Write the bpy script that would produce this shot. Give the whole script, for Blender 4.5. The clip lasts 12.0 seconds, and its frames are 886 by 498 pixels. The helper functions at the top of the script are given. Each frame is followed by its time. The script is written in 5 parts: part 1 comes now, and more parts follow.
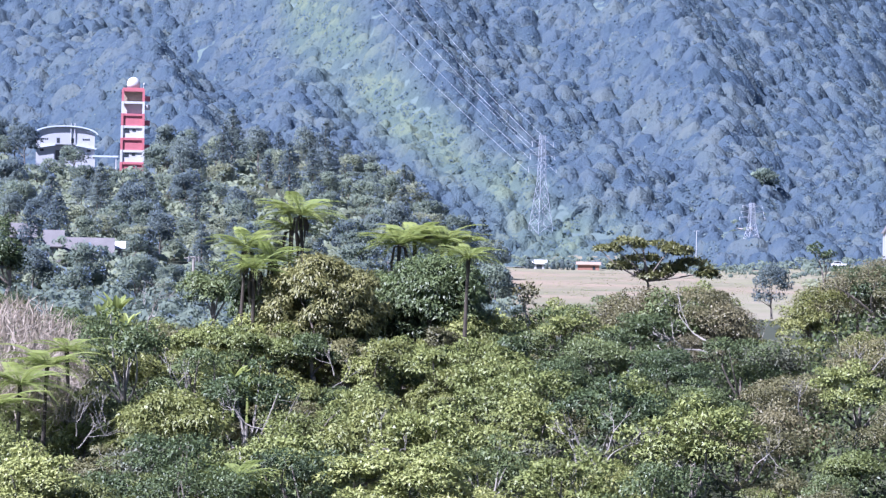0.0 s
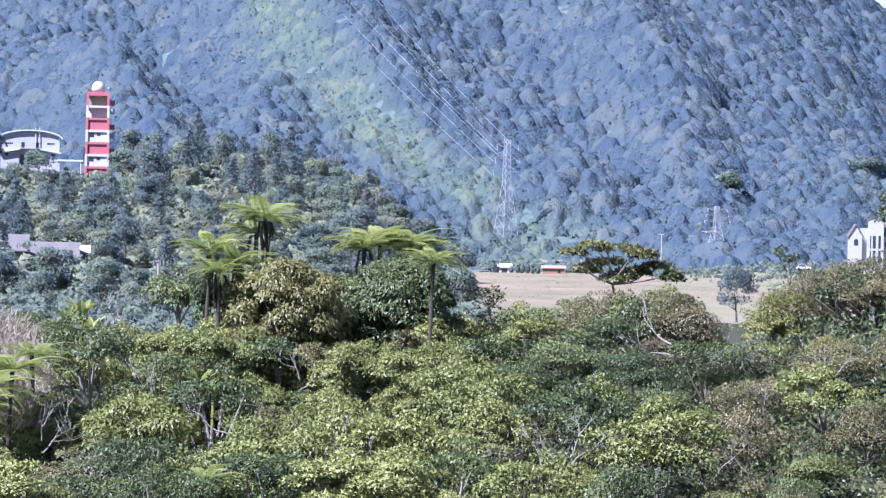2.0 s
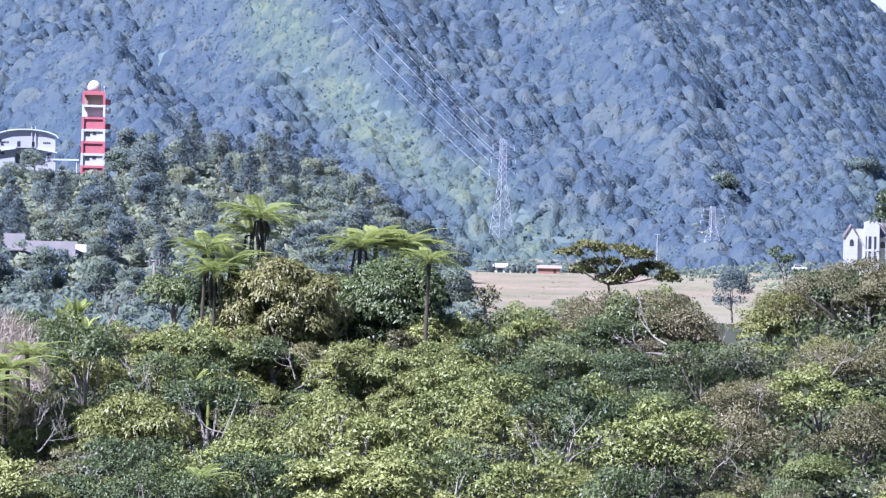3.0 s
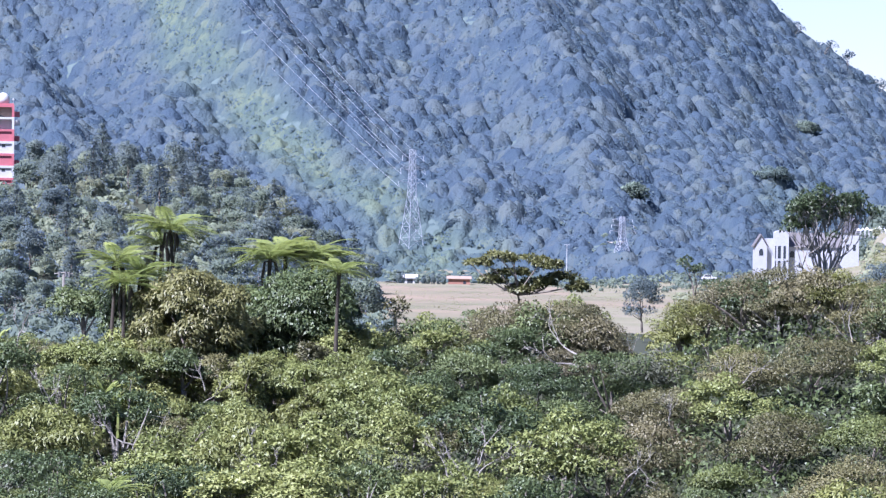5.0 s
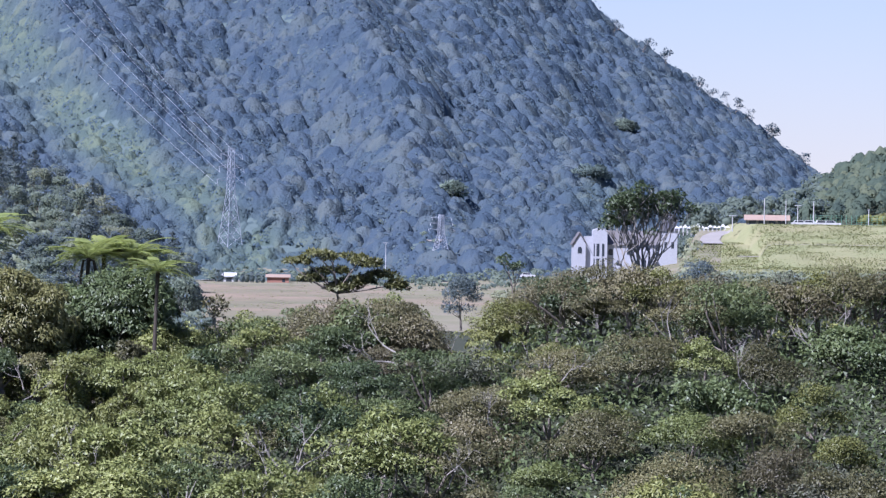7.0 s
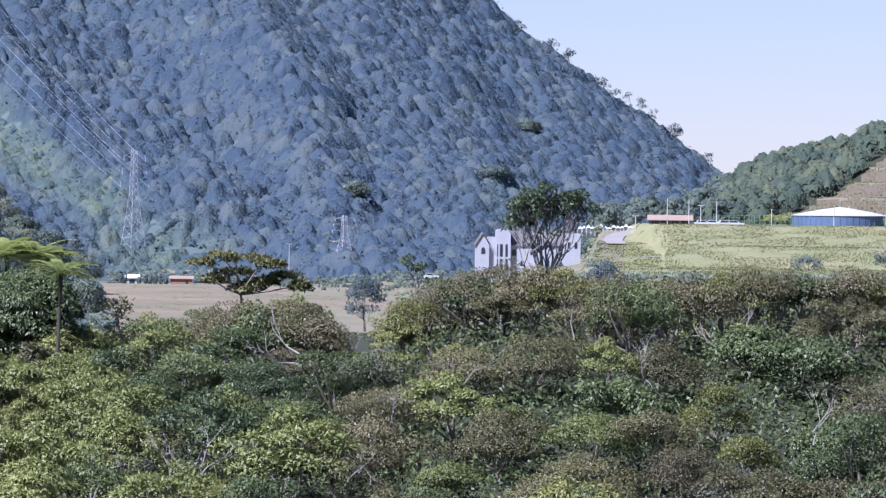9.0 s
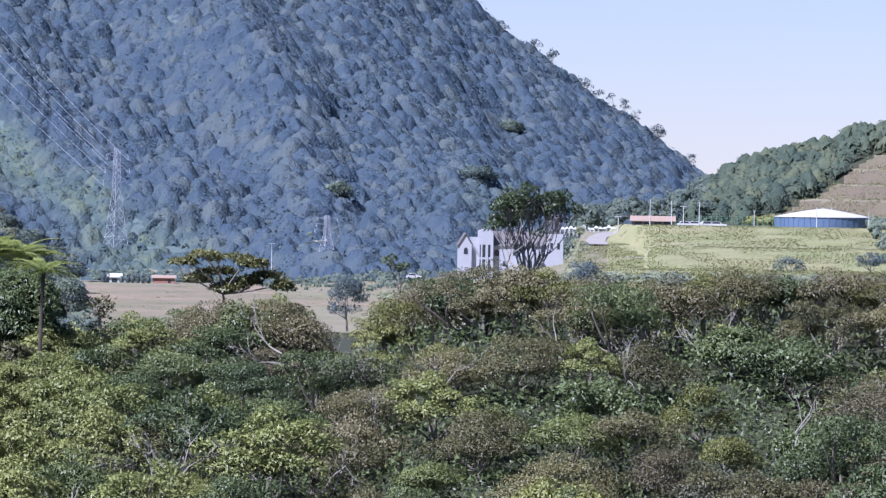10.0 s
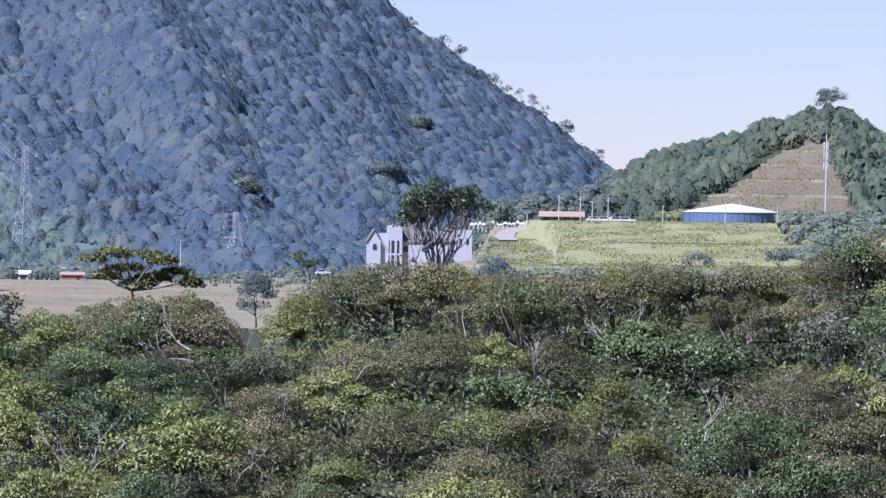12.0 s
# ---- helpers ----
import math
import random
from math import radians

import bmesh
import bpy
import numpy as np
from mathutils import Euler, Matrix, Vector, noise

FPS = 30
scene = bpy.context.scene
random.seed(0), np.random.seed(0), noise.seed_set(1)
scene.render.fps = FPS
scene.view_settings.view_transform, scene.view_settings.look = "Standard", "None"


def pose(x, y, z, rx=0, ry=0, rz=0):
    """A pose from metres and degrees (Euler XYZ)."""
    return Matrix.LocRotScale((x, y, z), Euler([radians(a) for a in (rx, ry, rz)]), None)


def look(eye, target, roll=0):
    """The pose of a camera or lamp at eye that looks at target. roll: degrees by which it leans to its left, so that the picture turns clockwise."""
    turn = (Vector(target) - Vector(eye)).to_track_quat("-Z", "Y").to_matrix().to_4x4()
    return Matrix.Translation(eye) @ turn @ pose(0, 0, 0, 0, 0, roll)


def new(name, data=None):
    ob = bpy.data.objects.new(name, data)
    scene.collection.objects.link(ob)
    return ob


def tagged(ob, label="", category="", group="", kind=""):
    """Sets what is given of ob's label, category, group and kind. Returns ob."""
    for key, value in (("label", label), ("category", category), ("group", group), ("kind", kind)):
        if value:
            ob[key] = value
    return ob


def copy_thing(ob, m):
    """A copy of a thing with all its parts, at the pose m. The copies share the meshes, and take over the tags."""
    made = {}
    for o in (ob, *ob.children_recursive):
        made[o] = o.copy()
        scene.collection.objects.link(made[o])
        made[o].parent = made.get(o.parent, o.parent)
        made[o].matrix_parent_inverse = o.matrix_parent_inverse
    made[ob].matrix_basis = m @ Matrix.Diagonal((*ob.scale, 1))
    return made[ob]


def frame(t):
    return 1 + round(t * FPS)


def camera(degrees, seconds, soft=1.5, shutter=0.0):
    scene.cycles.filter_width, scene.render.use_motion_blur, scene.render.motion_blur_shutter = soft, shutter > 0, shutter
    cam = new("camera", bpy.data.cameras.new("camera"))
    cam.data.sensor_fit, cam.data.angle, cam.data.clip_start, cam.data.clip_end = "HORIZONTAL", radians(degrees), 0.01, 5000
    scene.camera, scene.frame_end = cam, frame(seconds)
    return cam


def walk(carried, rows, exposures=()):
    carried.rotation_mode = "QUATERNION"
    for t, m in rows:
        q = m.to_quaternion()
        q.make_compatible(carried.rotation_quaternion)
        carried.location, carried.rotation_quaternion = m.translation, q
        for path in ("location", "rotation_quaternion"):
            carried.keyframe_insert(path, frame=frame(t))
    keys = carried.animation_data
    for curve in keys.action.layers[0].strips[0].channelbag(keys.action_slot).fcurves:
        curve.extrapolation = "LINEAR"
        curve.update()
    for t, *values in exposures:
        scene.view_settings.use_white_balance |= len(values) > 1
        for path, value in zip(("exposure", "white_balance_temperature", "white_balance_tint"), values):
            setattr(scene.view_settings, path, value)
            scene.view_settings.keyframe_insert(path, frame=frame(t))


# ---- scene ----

# Bearings (u) and elevations (v) are in ten-thousandths of a radian from the eye, ahead along +y; distances in metres.
EYE = 20.0
cam = camera(8.966, 12.0, soft=1.3)
ROWS = [  # seconds, bearing, elevation, lean to the left (degrees)
    (0.0, 0.0000, -0.5214, 1.200),
    (0.5, 0.0178, -0.5812, 1.075),
    (1.0, 0.1166, -0.5436, 1.088),
    (1.5, 0.2590, -0.4969, 1.081),
    (2.0, 0.3535, -0.4763, 1.121),
    (2.5, 0.3582, -0.4786, 1.202),
    (4.5, 0.9154, -0.4224, 1.058),
    (5.0, 1.3096, -0.3494, 1.020),
    (5.5, 1.7241, -0.2992, 1.132),
    (6.0, 2.2113, -0.3137, 0.944),
    (6.5, 2.7336, -0.3192, 0.880),
    (7.0, 3.1457, -0.3365, 0.935),
    (7.5, 3.4601, -0.3482, 0.836),
    (9.5, 4.2497, -0.3040, 0.836),
    (10.0, 4.3013, -0.3093, 0.957),
    (10.5, 4.3990, -0.3364, 0.933),
    (11.0, 4.6811, -0.3298, 0.637),
    (11.5, 5.0287, -0.3213, 0.719),
    (12.0, 5.2246, -0.3363, 0.804),
]


def aim(b, e, d=100.0):
    b, e = radians(b), radians(e)
    return (d * math.sin(b) * math.cos(e), d * math.cos(b) * math.cos(e), EYE + d * math.sin(e))


walk(cam, [(t, look((0, 0, EYE), aim(b, e), lean)) for t, b, e, lean in ROWS],
     exposures=[(0.0, 1.66, 5000, 29), (2.5, 1.66, 5000, 29), (4.5, 1.67, 5000, 29), (5.0, 1.58, 5000, 29), (5.4, 1.04, 5000, 29), (6.0, 0.98, 5000, 29), (6.5, 1.08, 5000, 29), (9.5, 1.1, 5000, 29), (12.0, 1.05, 5000, 29)])

# ---- light ----
SUN_EL, SUN_BEARING = 50.0, -132.0  # the sun stands behind the camera's left shoulder
world = bpy.data.worlds.new("sky")
scene.world = world
world.use_nodes = True
wn = world.node_tree.nodes
sky = wn.new("ShaderNodeTexSky")
sky.sky_type, sky.sun_disc = "NISHITA", False
sky.sun_elevation, sky.sun_rotation = radians(SUN_EL), radians(SUN_BEARING)
sky.air_density, sky.dust_density, sky.ozone_density, sky.altitude = 1.0, 0.2, 2.0, 1500.0
tone = wn.new("ShaderNodeMix")
tone.data_type, tone.blend_type = "RGBA", "MULTIPLY"
tone.inputs[0].default_value, tone.inputs[7].default_value = 1.0, (1.02, 0.92, 0.89, 1)
world.node_tree.links.new(sky.outputs[0], tone.inputs[6])
world.node_tree.links.new(tone.outputs[2], wn["Background"].inputs[0])
wn["Background"].inputs[1].default_value = 0.046
sun = new("sun", bpy.data.lights.new("sun", "SUN"))
sun.data.energy, sun.data.angle, sun.data.color = 5.0, radians(0.5), (1.0, 0.92, 0.80)
sb, se = radians(SUN_BEARING), radians(SUN_EL)
sun.matrix_world = look((math.sin(sb) * math.cos(se) * 50, math.cos(sb) * math.cos(se) * 50, EYE + 50 * math.sin(se)), (0, 0, EYE))


# ---- materials ----
def ramp(tree, fac, colours):
    r = tree.nodes.new("ShaderNodeValToRGB")
    e = r.color_ramp.elements
    while len(e) < len(colours):
        e.new(0.5)
    for i, c in enumerate(colours):
        e[i].position, e[i].color = i / (len(colours) - 1), (*c, 1)
    tree.links.new(fac, r.inputs[0])
    return r.outputs[0]


def noise_fac(tree, scale, detail=4, space="Object"):
    co = tree.nodes.new("ShaderNodeTexCoord")
    n = tree.nodes.new("ShaderNodeTexNoise")
    n.inputs["Scale"].default_value, n.inputs["Detail"].default_value = scale, detail
    tree.links.new(co.outputs[space], n.inputs["Vector"])
    return n.outputs[0]


def blend(tree, fac, a, b, kind="MIX"):
    m = tree.nodes.new("ShaderNodeMix")
    m.data_type, m.blend_type = "RGBA", kind
    if isinstance(fac, float):
        m.inputs[0].default_value = fac
    else:
        tree.links.new(fac, m.inputs[0])
    tree.links.new(a, m.inputs[6])
    tree.links.new(b, m.inputs[7])
    return m.outputs[2]


def surface(name, colours, scale=1.0, fine=8.0, rough=0.8, metal=0.0, bump=0.3, dist=0.05, spec=0.4):
    """Painted, mineral or soil surface: large stains and a fine grain."""
    m = bpy.data.materials.new(name)
    m.use_nodes = True
    t = m.node_tree
    p = t.nodes["Principled BSDF"]
    big = ramp(t, noise_fac(t, scale), colours)
    g = noise_fac(t, scale * fine, 6)
    grain = ramp(t, g, [(0.6, 0.6, 0.6), (1.25, 1.25, 1.25)])
    t.links.new(blend(t, 0.7, big, grain, "MULTIPLY"), p.inputs["Base Color"])
    p.inputs["Roughness"].default_value, p.inputs["Metallic"].default_value = rough, metal
    p.inputs["Specular IOR Level"].default_value = spec
    if bump:
        b = t.nodes.new("ShaderNodeBump")
        b.inputs["Strength"].default_value, b.inputs["Distance"].default_value = bump, dist
        t.links.new(g, b.inputs["Height"])
        t.links.new(b.outputs[0], p.inputs["Normal"])
    return m


def leaf(name, colours, rough=0.5, through_light=0.3, spec=0.5, sheen=0.0, sheen_tint=(1, 1, 1), patch=0.0, single=0.45, relief=0.0, scrub=None):
    """Foliage: each leaf takes its own tone, each plant leans to one side of the range."""
    m = bpy.data.materials.new(name)
    m.use_nodes = True
    t = m.node_tree
    p = t.nodes["Principled BSDF"]
    geo = t.nodes.new("ShaderNodeNewGeometry")
    info = t.nodes.new("ShaderNodeObjectInfo")
    mixer = t.nodes.new("ShaderNodeMath")
    mixer.operation = "MULTIPLY_ADD"
    mixer.inputs[1].default_value = single
    t.links.new(geo.outputs["Random Per Island"], mixer.inputs[0])
    half = t.nodes.new("ShaderNodeMath")
    half.operation = "MULTIPLY"
    half.inputs[1].default_value = 1 - single
    if patch:
        n = noise_fac(t, patch, 3)
        t.links.new(n, half.inputs[0])
    else:
        t.links.new(info.outputs["Random"], half.inputs[0])
    t.links.new(half.outputs[0], mixer.inputs[2])
    if relief:
        tone_ = t.nodes.new("ShaderNodeAttribute")
        tone_.attribute_name = "crown_tone"
        t.links.new(tone_.outputs["Fac"], mixer.inputs[0])
    col = ramp(t, mixer.outputs[0], colours)
    if scrub:
        share = t.nodes.new("ShaderNodeAttribute")
        share.attribute_name = "scrub_share"
        col = blend(t, share.outputs["Fac"], col, ramp(t, mixer.outputs[0], scrub))
    t.links.new(col, p.inputs["Base Color"])
    p.inputs["Roughness"].default_value, p.inputs["Specular IOR Level"].default_value = rough, spec
    p.inputs["Sheen Weight"].default_value, p.inputs["Sheen Tint"].default_value = sheen, (*sheen_tint, 1)
    tr = t.nodes.new("ShaderNodeBsdfTranslucent")
    t.links.new(col, tr.inputs[0])
    if relief:
        b = t.nodes.new("ShaderNodeBump")
        b.inputs["Strength"].default_value, b.inputs["Distance"].default_value = 1.0, relief
        t.links.new(noise_fac(t, 1.1, 6), b.inputs["Height"])
        t.links.new(b.outputs[0], p.inputs["Normal"])
    mix = t.nodes.new("ShaderNodeMixShader")
    mix.inputs[0].default_value = through_light
    t.links.new(p.outputs[0], mix.inputs[1])
    t.links.new(tr.outputs[0], mix.inputs[2])
    t.links.new(mix.outputs[0], t.nodes["Material Output"].inputs[0])
    return m


LEAF_BRIGHT = leaf("bright_green_leaf", [(0.11, 0.14, 0.045), (0.225, 0.255, 0.075), (0.36, 0.375, 0.125)])
LEAF_YELLOW = leaf("yellow_green_leaf", [(0.105, 0.125, 0.04), (0.21, 0.228, 0.065), (0.33, 0.335, 0.105)])
LEAF_DARK = leaf("dark_green_leaf", [(0.05, 0.075, 0.034), (0.10, 0.135, 0.05), (0.19, 0.225, 0.08)])
LEAF_OLIVE = leaf("olive_leaf", [(0.075, 0.076, 0.036), (0.155, 0.15, 0.064), (0.27, 0.25, 0.105)])
LEAF_BROWN = leaf("brownish_leaf", [(0.08, 0.074, 0.04), (0.155, 0.14, 0.068), (0.26, 0.235, 0.115)])
LEAF_GREY = leaf("grey_green_leaf", [(0.10, 0.11, 0.068), (0.15, 0.158, 0.098), (0.205, 0.21, 0.13)], rough=0.55)
LEAF_GOLD = leaf("golden_leaf", [(0.115, 0.13, 0.035), (0.18, 0.19, 0.05), (0.24, 0.24, 0.06)])
LEAF_CREST = leaf("drooping_yellow_leaf", [(0.085, 0.095, 0.03), (0.15, 0.155, 0.05), (0.25, 0.24, 0.085)])
LEAF_FERN = leaf("fern_pinna", [(0.20, 0.25, 0.075), (0.30, 0.35, 0.10), (0.40, 0.44, 0.14)], through_light=0.5)
LEAF_DRY = leaf("dry_blade", [(0.22, 0.18, 0.13), (0.34, 0.29, 0.22), (0.45, 0.40, 0.32)])
# mountain leaves: distance haze is painted into these bluer, lightened colours
LEAF_HAZED = leaf("hazed_mountain_leaf", [(0.037, 0.064, 0.100), (0.074, 0.104, 0.133), (0.138, 0.160, 0.143)], rough=0.8, spec=0.15, patch=0.07, single=0.5, through_light=0.25, relief=0.9, scrub=[(0.07, 0.105, 0.105), (0.115, 0.155, 0.12), (0.185, 0.22, 0.125)])
LEAF_HAZED_SPRAY = leaf("hazed_mountain_spray_leaf", [(0.048, 0.084, 0.122), (0.088, 0.128, 0.152), (0.168, 0.198, 0.160)], rough=0.8, spec=0.15, single=0.5, patch=0.07, through_light=0.4)
LEAF_HAZED_PALE = leaf("hazed_pale_mountain_leaf", [(0.13, 0.18, 0.17), (0.18, 0.23, 0.19), (0.23, 0.28, 0.20)], rough=0.8, spec=0.15, through_light=0.45)
# the blue sheen tint stands in for haze over the hill trees
LEAF_MID_HAZED = leaf("hazed_hill_tree_leaf", [(0.135, 0.17, 0.13), (0.21, 0.25, 0.165), (0.32, 0.33, 0.185)], spec=0.25, rough=0.7, through_light=0.45, single=0.22, sheen=0.3, sheen_tint=(0.45, 0.62, 1.0))
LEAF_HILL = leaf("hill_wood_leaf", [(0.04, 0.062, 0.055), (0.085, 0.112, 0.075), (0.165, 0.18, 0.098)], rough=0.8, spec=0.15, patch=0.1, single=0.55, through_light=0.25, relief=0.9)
# needles carry the haze as well, in a bluish base and blue sheen
LEAF_PINE_HAZED = leaf("hazed_pine_needle", [(0.10, 0.132, 0.13), (0.14, 0.175, 0.16), (0.195, 0.23, 0.175)], spec=0.25, rough=0.7, through_light=0.45, single=0.22, sheen=0.3, sheen_tint=(0.45, 0.62, 1.0))
BARK = surface("grey_bark", [(0.12, 0.10, 0.075), (0.24, 0.21, 0.17)], 3, 10, 0.9)
BARK_PALE = surface("pale_bark", [(0.20, 0.18, 0.15), (0.34, 0.315, 0.27)], 3, 10, 0.85)
BARK_DARK = surface("fern_trunk_fibre", [(0.035, 0.03, 0.022), (0.09, 0.075, 0.055)], 4, 12, 0.95)
SOIL = surface("forest_floor", [(0.02, 0.025, 0.012), (0.05, 0.055, 0.025)], 0.2, 12, 0.95)
FIELD = surface("bare_field", [(0.20, 0.145, 0.095), (0.24, 0.185, 0.125), (0.14, 0.14, 0.078), (0.27, 0.205, 0.145)], 0.02, 14, 0.95)
PASTURE = surface("dry_pasture", [(0.14, 0.165, 0.065), (0.20, 0.215, 0.09), (0.25, 0.235, 0.115), (0.16, 0.185, 0.075)], 0.05, 16, 0.95, dist=0.3)
MEADOW = surface("rough_meadow", [(0.13, 0.13, 0.075), (0.21, 0.185, 0.125), (0.17, 0.165, 0.09), (0.26, 0.21, 0.155)], 0.03, 16, 0.95, dist=0.3)
# mountain ground follows the leaves, with haze put into its blue-grey colour
SLOPE = surface("hazed_mountain_floor", [(0.075, 0.105, 0.10), (0.10, 0.135, 0.125)], 0.05, 12, 0.95)
CUT = surface("cut_earth", [(0.095, 0.075, 0.05), (0.135, 0.11, 0.07), (0.125, 0.118, 0.062)], 0.06, 14, 0.95, dist=0.4)
ASPHALT = surface("pale_road", [(0.24, 0.22, 0.195), (0.31, 0.29, 0.26)], 0.1, 10, 0.9)
WHITE = surface("white_render", [(0.40, 0.40, 0.395), (0.50, 0.50, 0.49)], 0.4, 10, 0.75, bump=0.1)
LAVENDER = surface("pale_lavender_render", [(0.32, 0.33, 0.35), (0.39, 0.40, 0.42)], 0.4, 10, 0.75, bump=0.1)
# tower red, made pinker and duller to hold the haze before it
RED = surface("hazed_red_paint", [(0.36, 0.10, 0.12), (0.43, 0.135, 0.15)], 0.6, 10, 0.7, bump=0.1)
CONCRETE = surface("grey_concrete", [(0.12, 0.115, 0.11), (0.18, 0.175, 0.165)], 0.5, 10, 0.85)
ROOF_GREY = surface("grey_sheet_roof", [(0.105, 0.098, 0.096), (0.165, 0.155, 0.15)], 0.4, 10, 0.6, bump=0.1)
ROOF_BLUE = surface("blue_grey_roof", [(0.40, 0.46, 0.52), (0.52, 0.57, 0.62)], 0.4, 10, 0.5, bump=0.1)
ROOF_DARK = surface("dark_slate_roof", [(0.05, 0.05, 0.06), (0.09, 0.09, 0.10)], 0.6, 10, 0.5)
ROOF_RED = surface("brown_tile_and_storey_shade", [(0.25, 0.185, 0.14), (0.34, 0.255, 0.19)], 0.6, 10, 0.8)
BRICK = surface("red_brick_wall", [(0.25, 0.12, 0.09), (0.33, 0.17, 0.12)], 0.8, 10, 0.9)
GLASS = surface("dark_window_glass", [(0.02, 0.025, 0.035), (0.04, 0.05, 0.06)], 1, 4, 0.12, bump=0.0)
TANK_BLUE = surface("blue_tank_steel", [(0.075, 0.115, 0.19), (0.105, 0.155, 0.24)], 0.3, 8, 0.5, bump=0.1)
CABLE = surface("bright_cable_steel", [(0.38, 0.40, 0.43), (0.46, 0.48, 0.51)], 0.5, 8, 0.4, metal=0.2, bump=0.0)
STEEL = surface("galvanised_steel", [(0.38, 0.39, 0.40), (0.48, 0.49, 0.50)], 0.5, 8, 0.45, metal=0.3, bump=0.0)
TYRE = surface("black_rubber", [(0.015, 0.015, 0.015), (0.03, 0.03, 0.03)], 3, 8, 0.9, bump=0.0)
NET = surface("green_fence_wire", [(0.10, 0.22, 0.15), (0.15, 0.28, 0.19)], 1, 8, 0.7, bump=0.0)

# ---- mesh tools ----
rng = np.random.default_rng(7)


def quad_mesh(name, v, material, lean=0.6):
    """One mesh of free blades from an array (n, corners + 1, 3): the corners and the way out of the clump, to which the shading leans."""
    n, k = len(v), v.shape[1] - 1
    out, v = v[:, k], v[:, :k]
    me = bpy.data.meshes.new(name)
    me.vertices.add(k * n)
    me.vertices.foreach_set("co", np.ascontiguousarray(v, dtype=np.float32).ravel())
    me.loops.add(k * n)
    me.loops.foreach_set("vertex_index", np.arange(k * n, dtype=np.int32))
    me.polygons.add(n)
    me.polygons.foreach_set("loop_start", np.arange(0, k * n, k, dtype=np.int32))
    me.polygons.foreach_set("use_smooth", np.ones(n, bool))
    me.update(calc_edges=True)
    face = np.cross(v[:, 1] - v[:, 0], v[:, 2] - v[:, 0])
    face /= np.maximum(np.linalg.norm(face, axis=1, keepdims=True), 1e-9)
    face *= np.where((face * out).sum(1, keepdims=True) < 0, -1, 1)
    nrm = out * lean + face * (1.1 - lean)
    nrm /= np.maximum(np.linalg.norm(nrm, axis=1, keepdims=True), 1e-9)
    me.normals_split_custom_set_from_vertices(np.repeat(nrm, k, axis=0).tolist())
    me.materials.append(material)
    return me


class Geo:
    """Collects boxes, prisms, tubes and turned shapes for one mesh."""

    def __init__(self):
        self.v, self.f = [], []

    def add(self, v, f):
        k = len(self.v)
        self.v += [tuple(p) for p in v]
        self.f += [tuple(i + k for i in q) for q in f]
        return self

    def box(self, x0, x1, y0, y1, z0, z1):
        return self.add([(x, y, z) for x in (x0, x1) for y in (y0, y1) for z in (z0, z1)],
                        [(0, 1, 3, 2), (4, 6, 7, 5), (0, 4, 5, 1), (2, 3, 7, 6), (0, 2, 6, 4), (1, 5, 7, 3)])

    def prism(self, outline, y0, y1):
        """An outline of (x, z), counter-clockwise seen from the front, pulled from y0 to y1."""
        n = len(outline)
        v = [(x, y0, z) for x, z in outline] + [(x, y1, z) for x, z in outline]
        return self.add(v, [tuple(range(n)), tuple(range(2 * n - 1, n - 1, -1))] + [(i, i + n, (i + 1) % n + n, (i + 1) % n) for i in range(n)])

    def tube(self, pts, radii, n=6):
        pts = [Vector(p) for p in pts]
        v, f = [], []
        for i, p in enumerate(pts):
            t = (pts[min(i + 1, len(pts) - 1)] - pts[max(i - 1, 0)]).normalized()
            a = t.orthogonal().normalized()
            b = t.cross(a)
            for j in range(n):
                w = 2 * math.pi * j / n
                v.append(p + (a * math.cos(w) + b * math.sin(w)) * float(radii[i]))
        for i in range(len(pts) - 1):
            for j in range(n):
                f.append((i * n + j, i * n + (j + 1) % n, (i + 1) * n + (j + 1) % n, (i + 1) * n + j))
        f.append(tuple(range(n - 1, -1, -1)))
        f.append(tuple(range((len(pts) - 1) * n, len(pts) * n)))
        return self.add(v, f)

    def lathe(self, profile, n=20):
        v = [(r * math.cos(2 * math.pi * j / n), r * math.sin(2 * math.pi * j / n), z) for r, z in profile for j in range(n)]
        f = [(i * n + j, i * n + (j + 1) % n, (i + 1) * n + (j + 1) % n, (i + 1) * n + j) for i in range(len(profile) - 1) for j in range(n)]
        f.append(tuple(range(n - 1, -1, -1)))
        f.append(tuple(range((len(profile) - 1) * n, len(profile) * n)))
        return self.add(v, f)

    def mesh(self, name, material, smooth=False):
        me = bpy.data.meshes.new(name)
        me.from_pydata(self.v, [], self.f)
        me.update()
        me.materials.append(material)
        if smooth:
            for p in me.polygons:
                p.use_smooth = True
        return me


def part(name, shape, material, parent, label="", at=None, smooth=False):
    """Links one mesh object under a thing or a part."""
    me = shape.mesh(name, material, smooth) if isinstance(shape, Geo) else shape
    ob = new(name, me)
    ob.parent = parent
    if at is not None:
        ob.matrix_basis = at
    if label:
        ob["label"] = label
    return ob


def thing(name, m, label, category, group="", kind=""):
    ob = new(name)
    ob.matrix_basis = m
    return tagged(ob, label, category, group, kind)


def bend(u, table):
    return np.interp(u, [a for a, _ in table], [b for _, b in table])


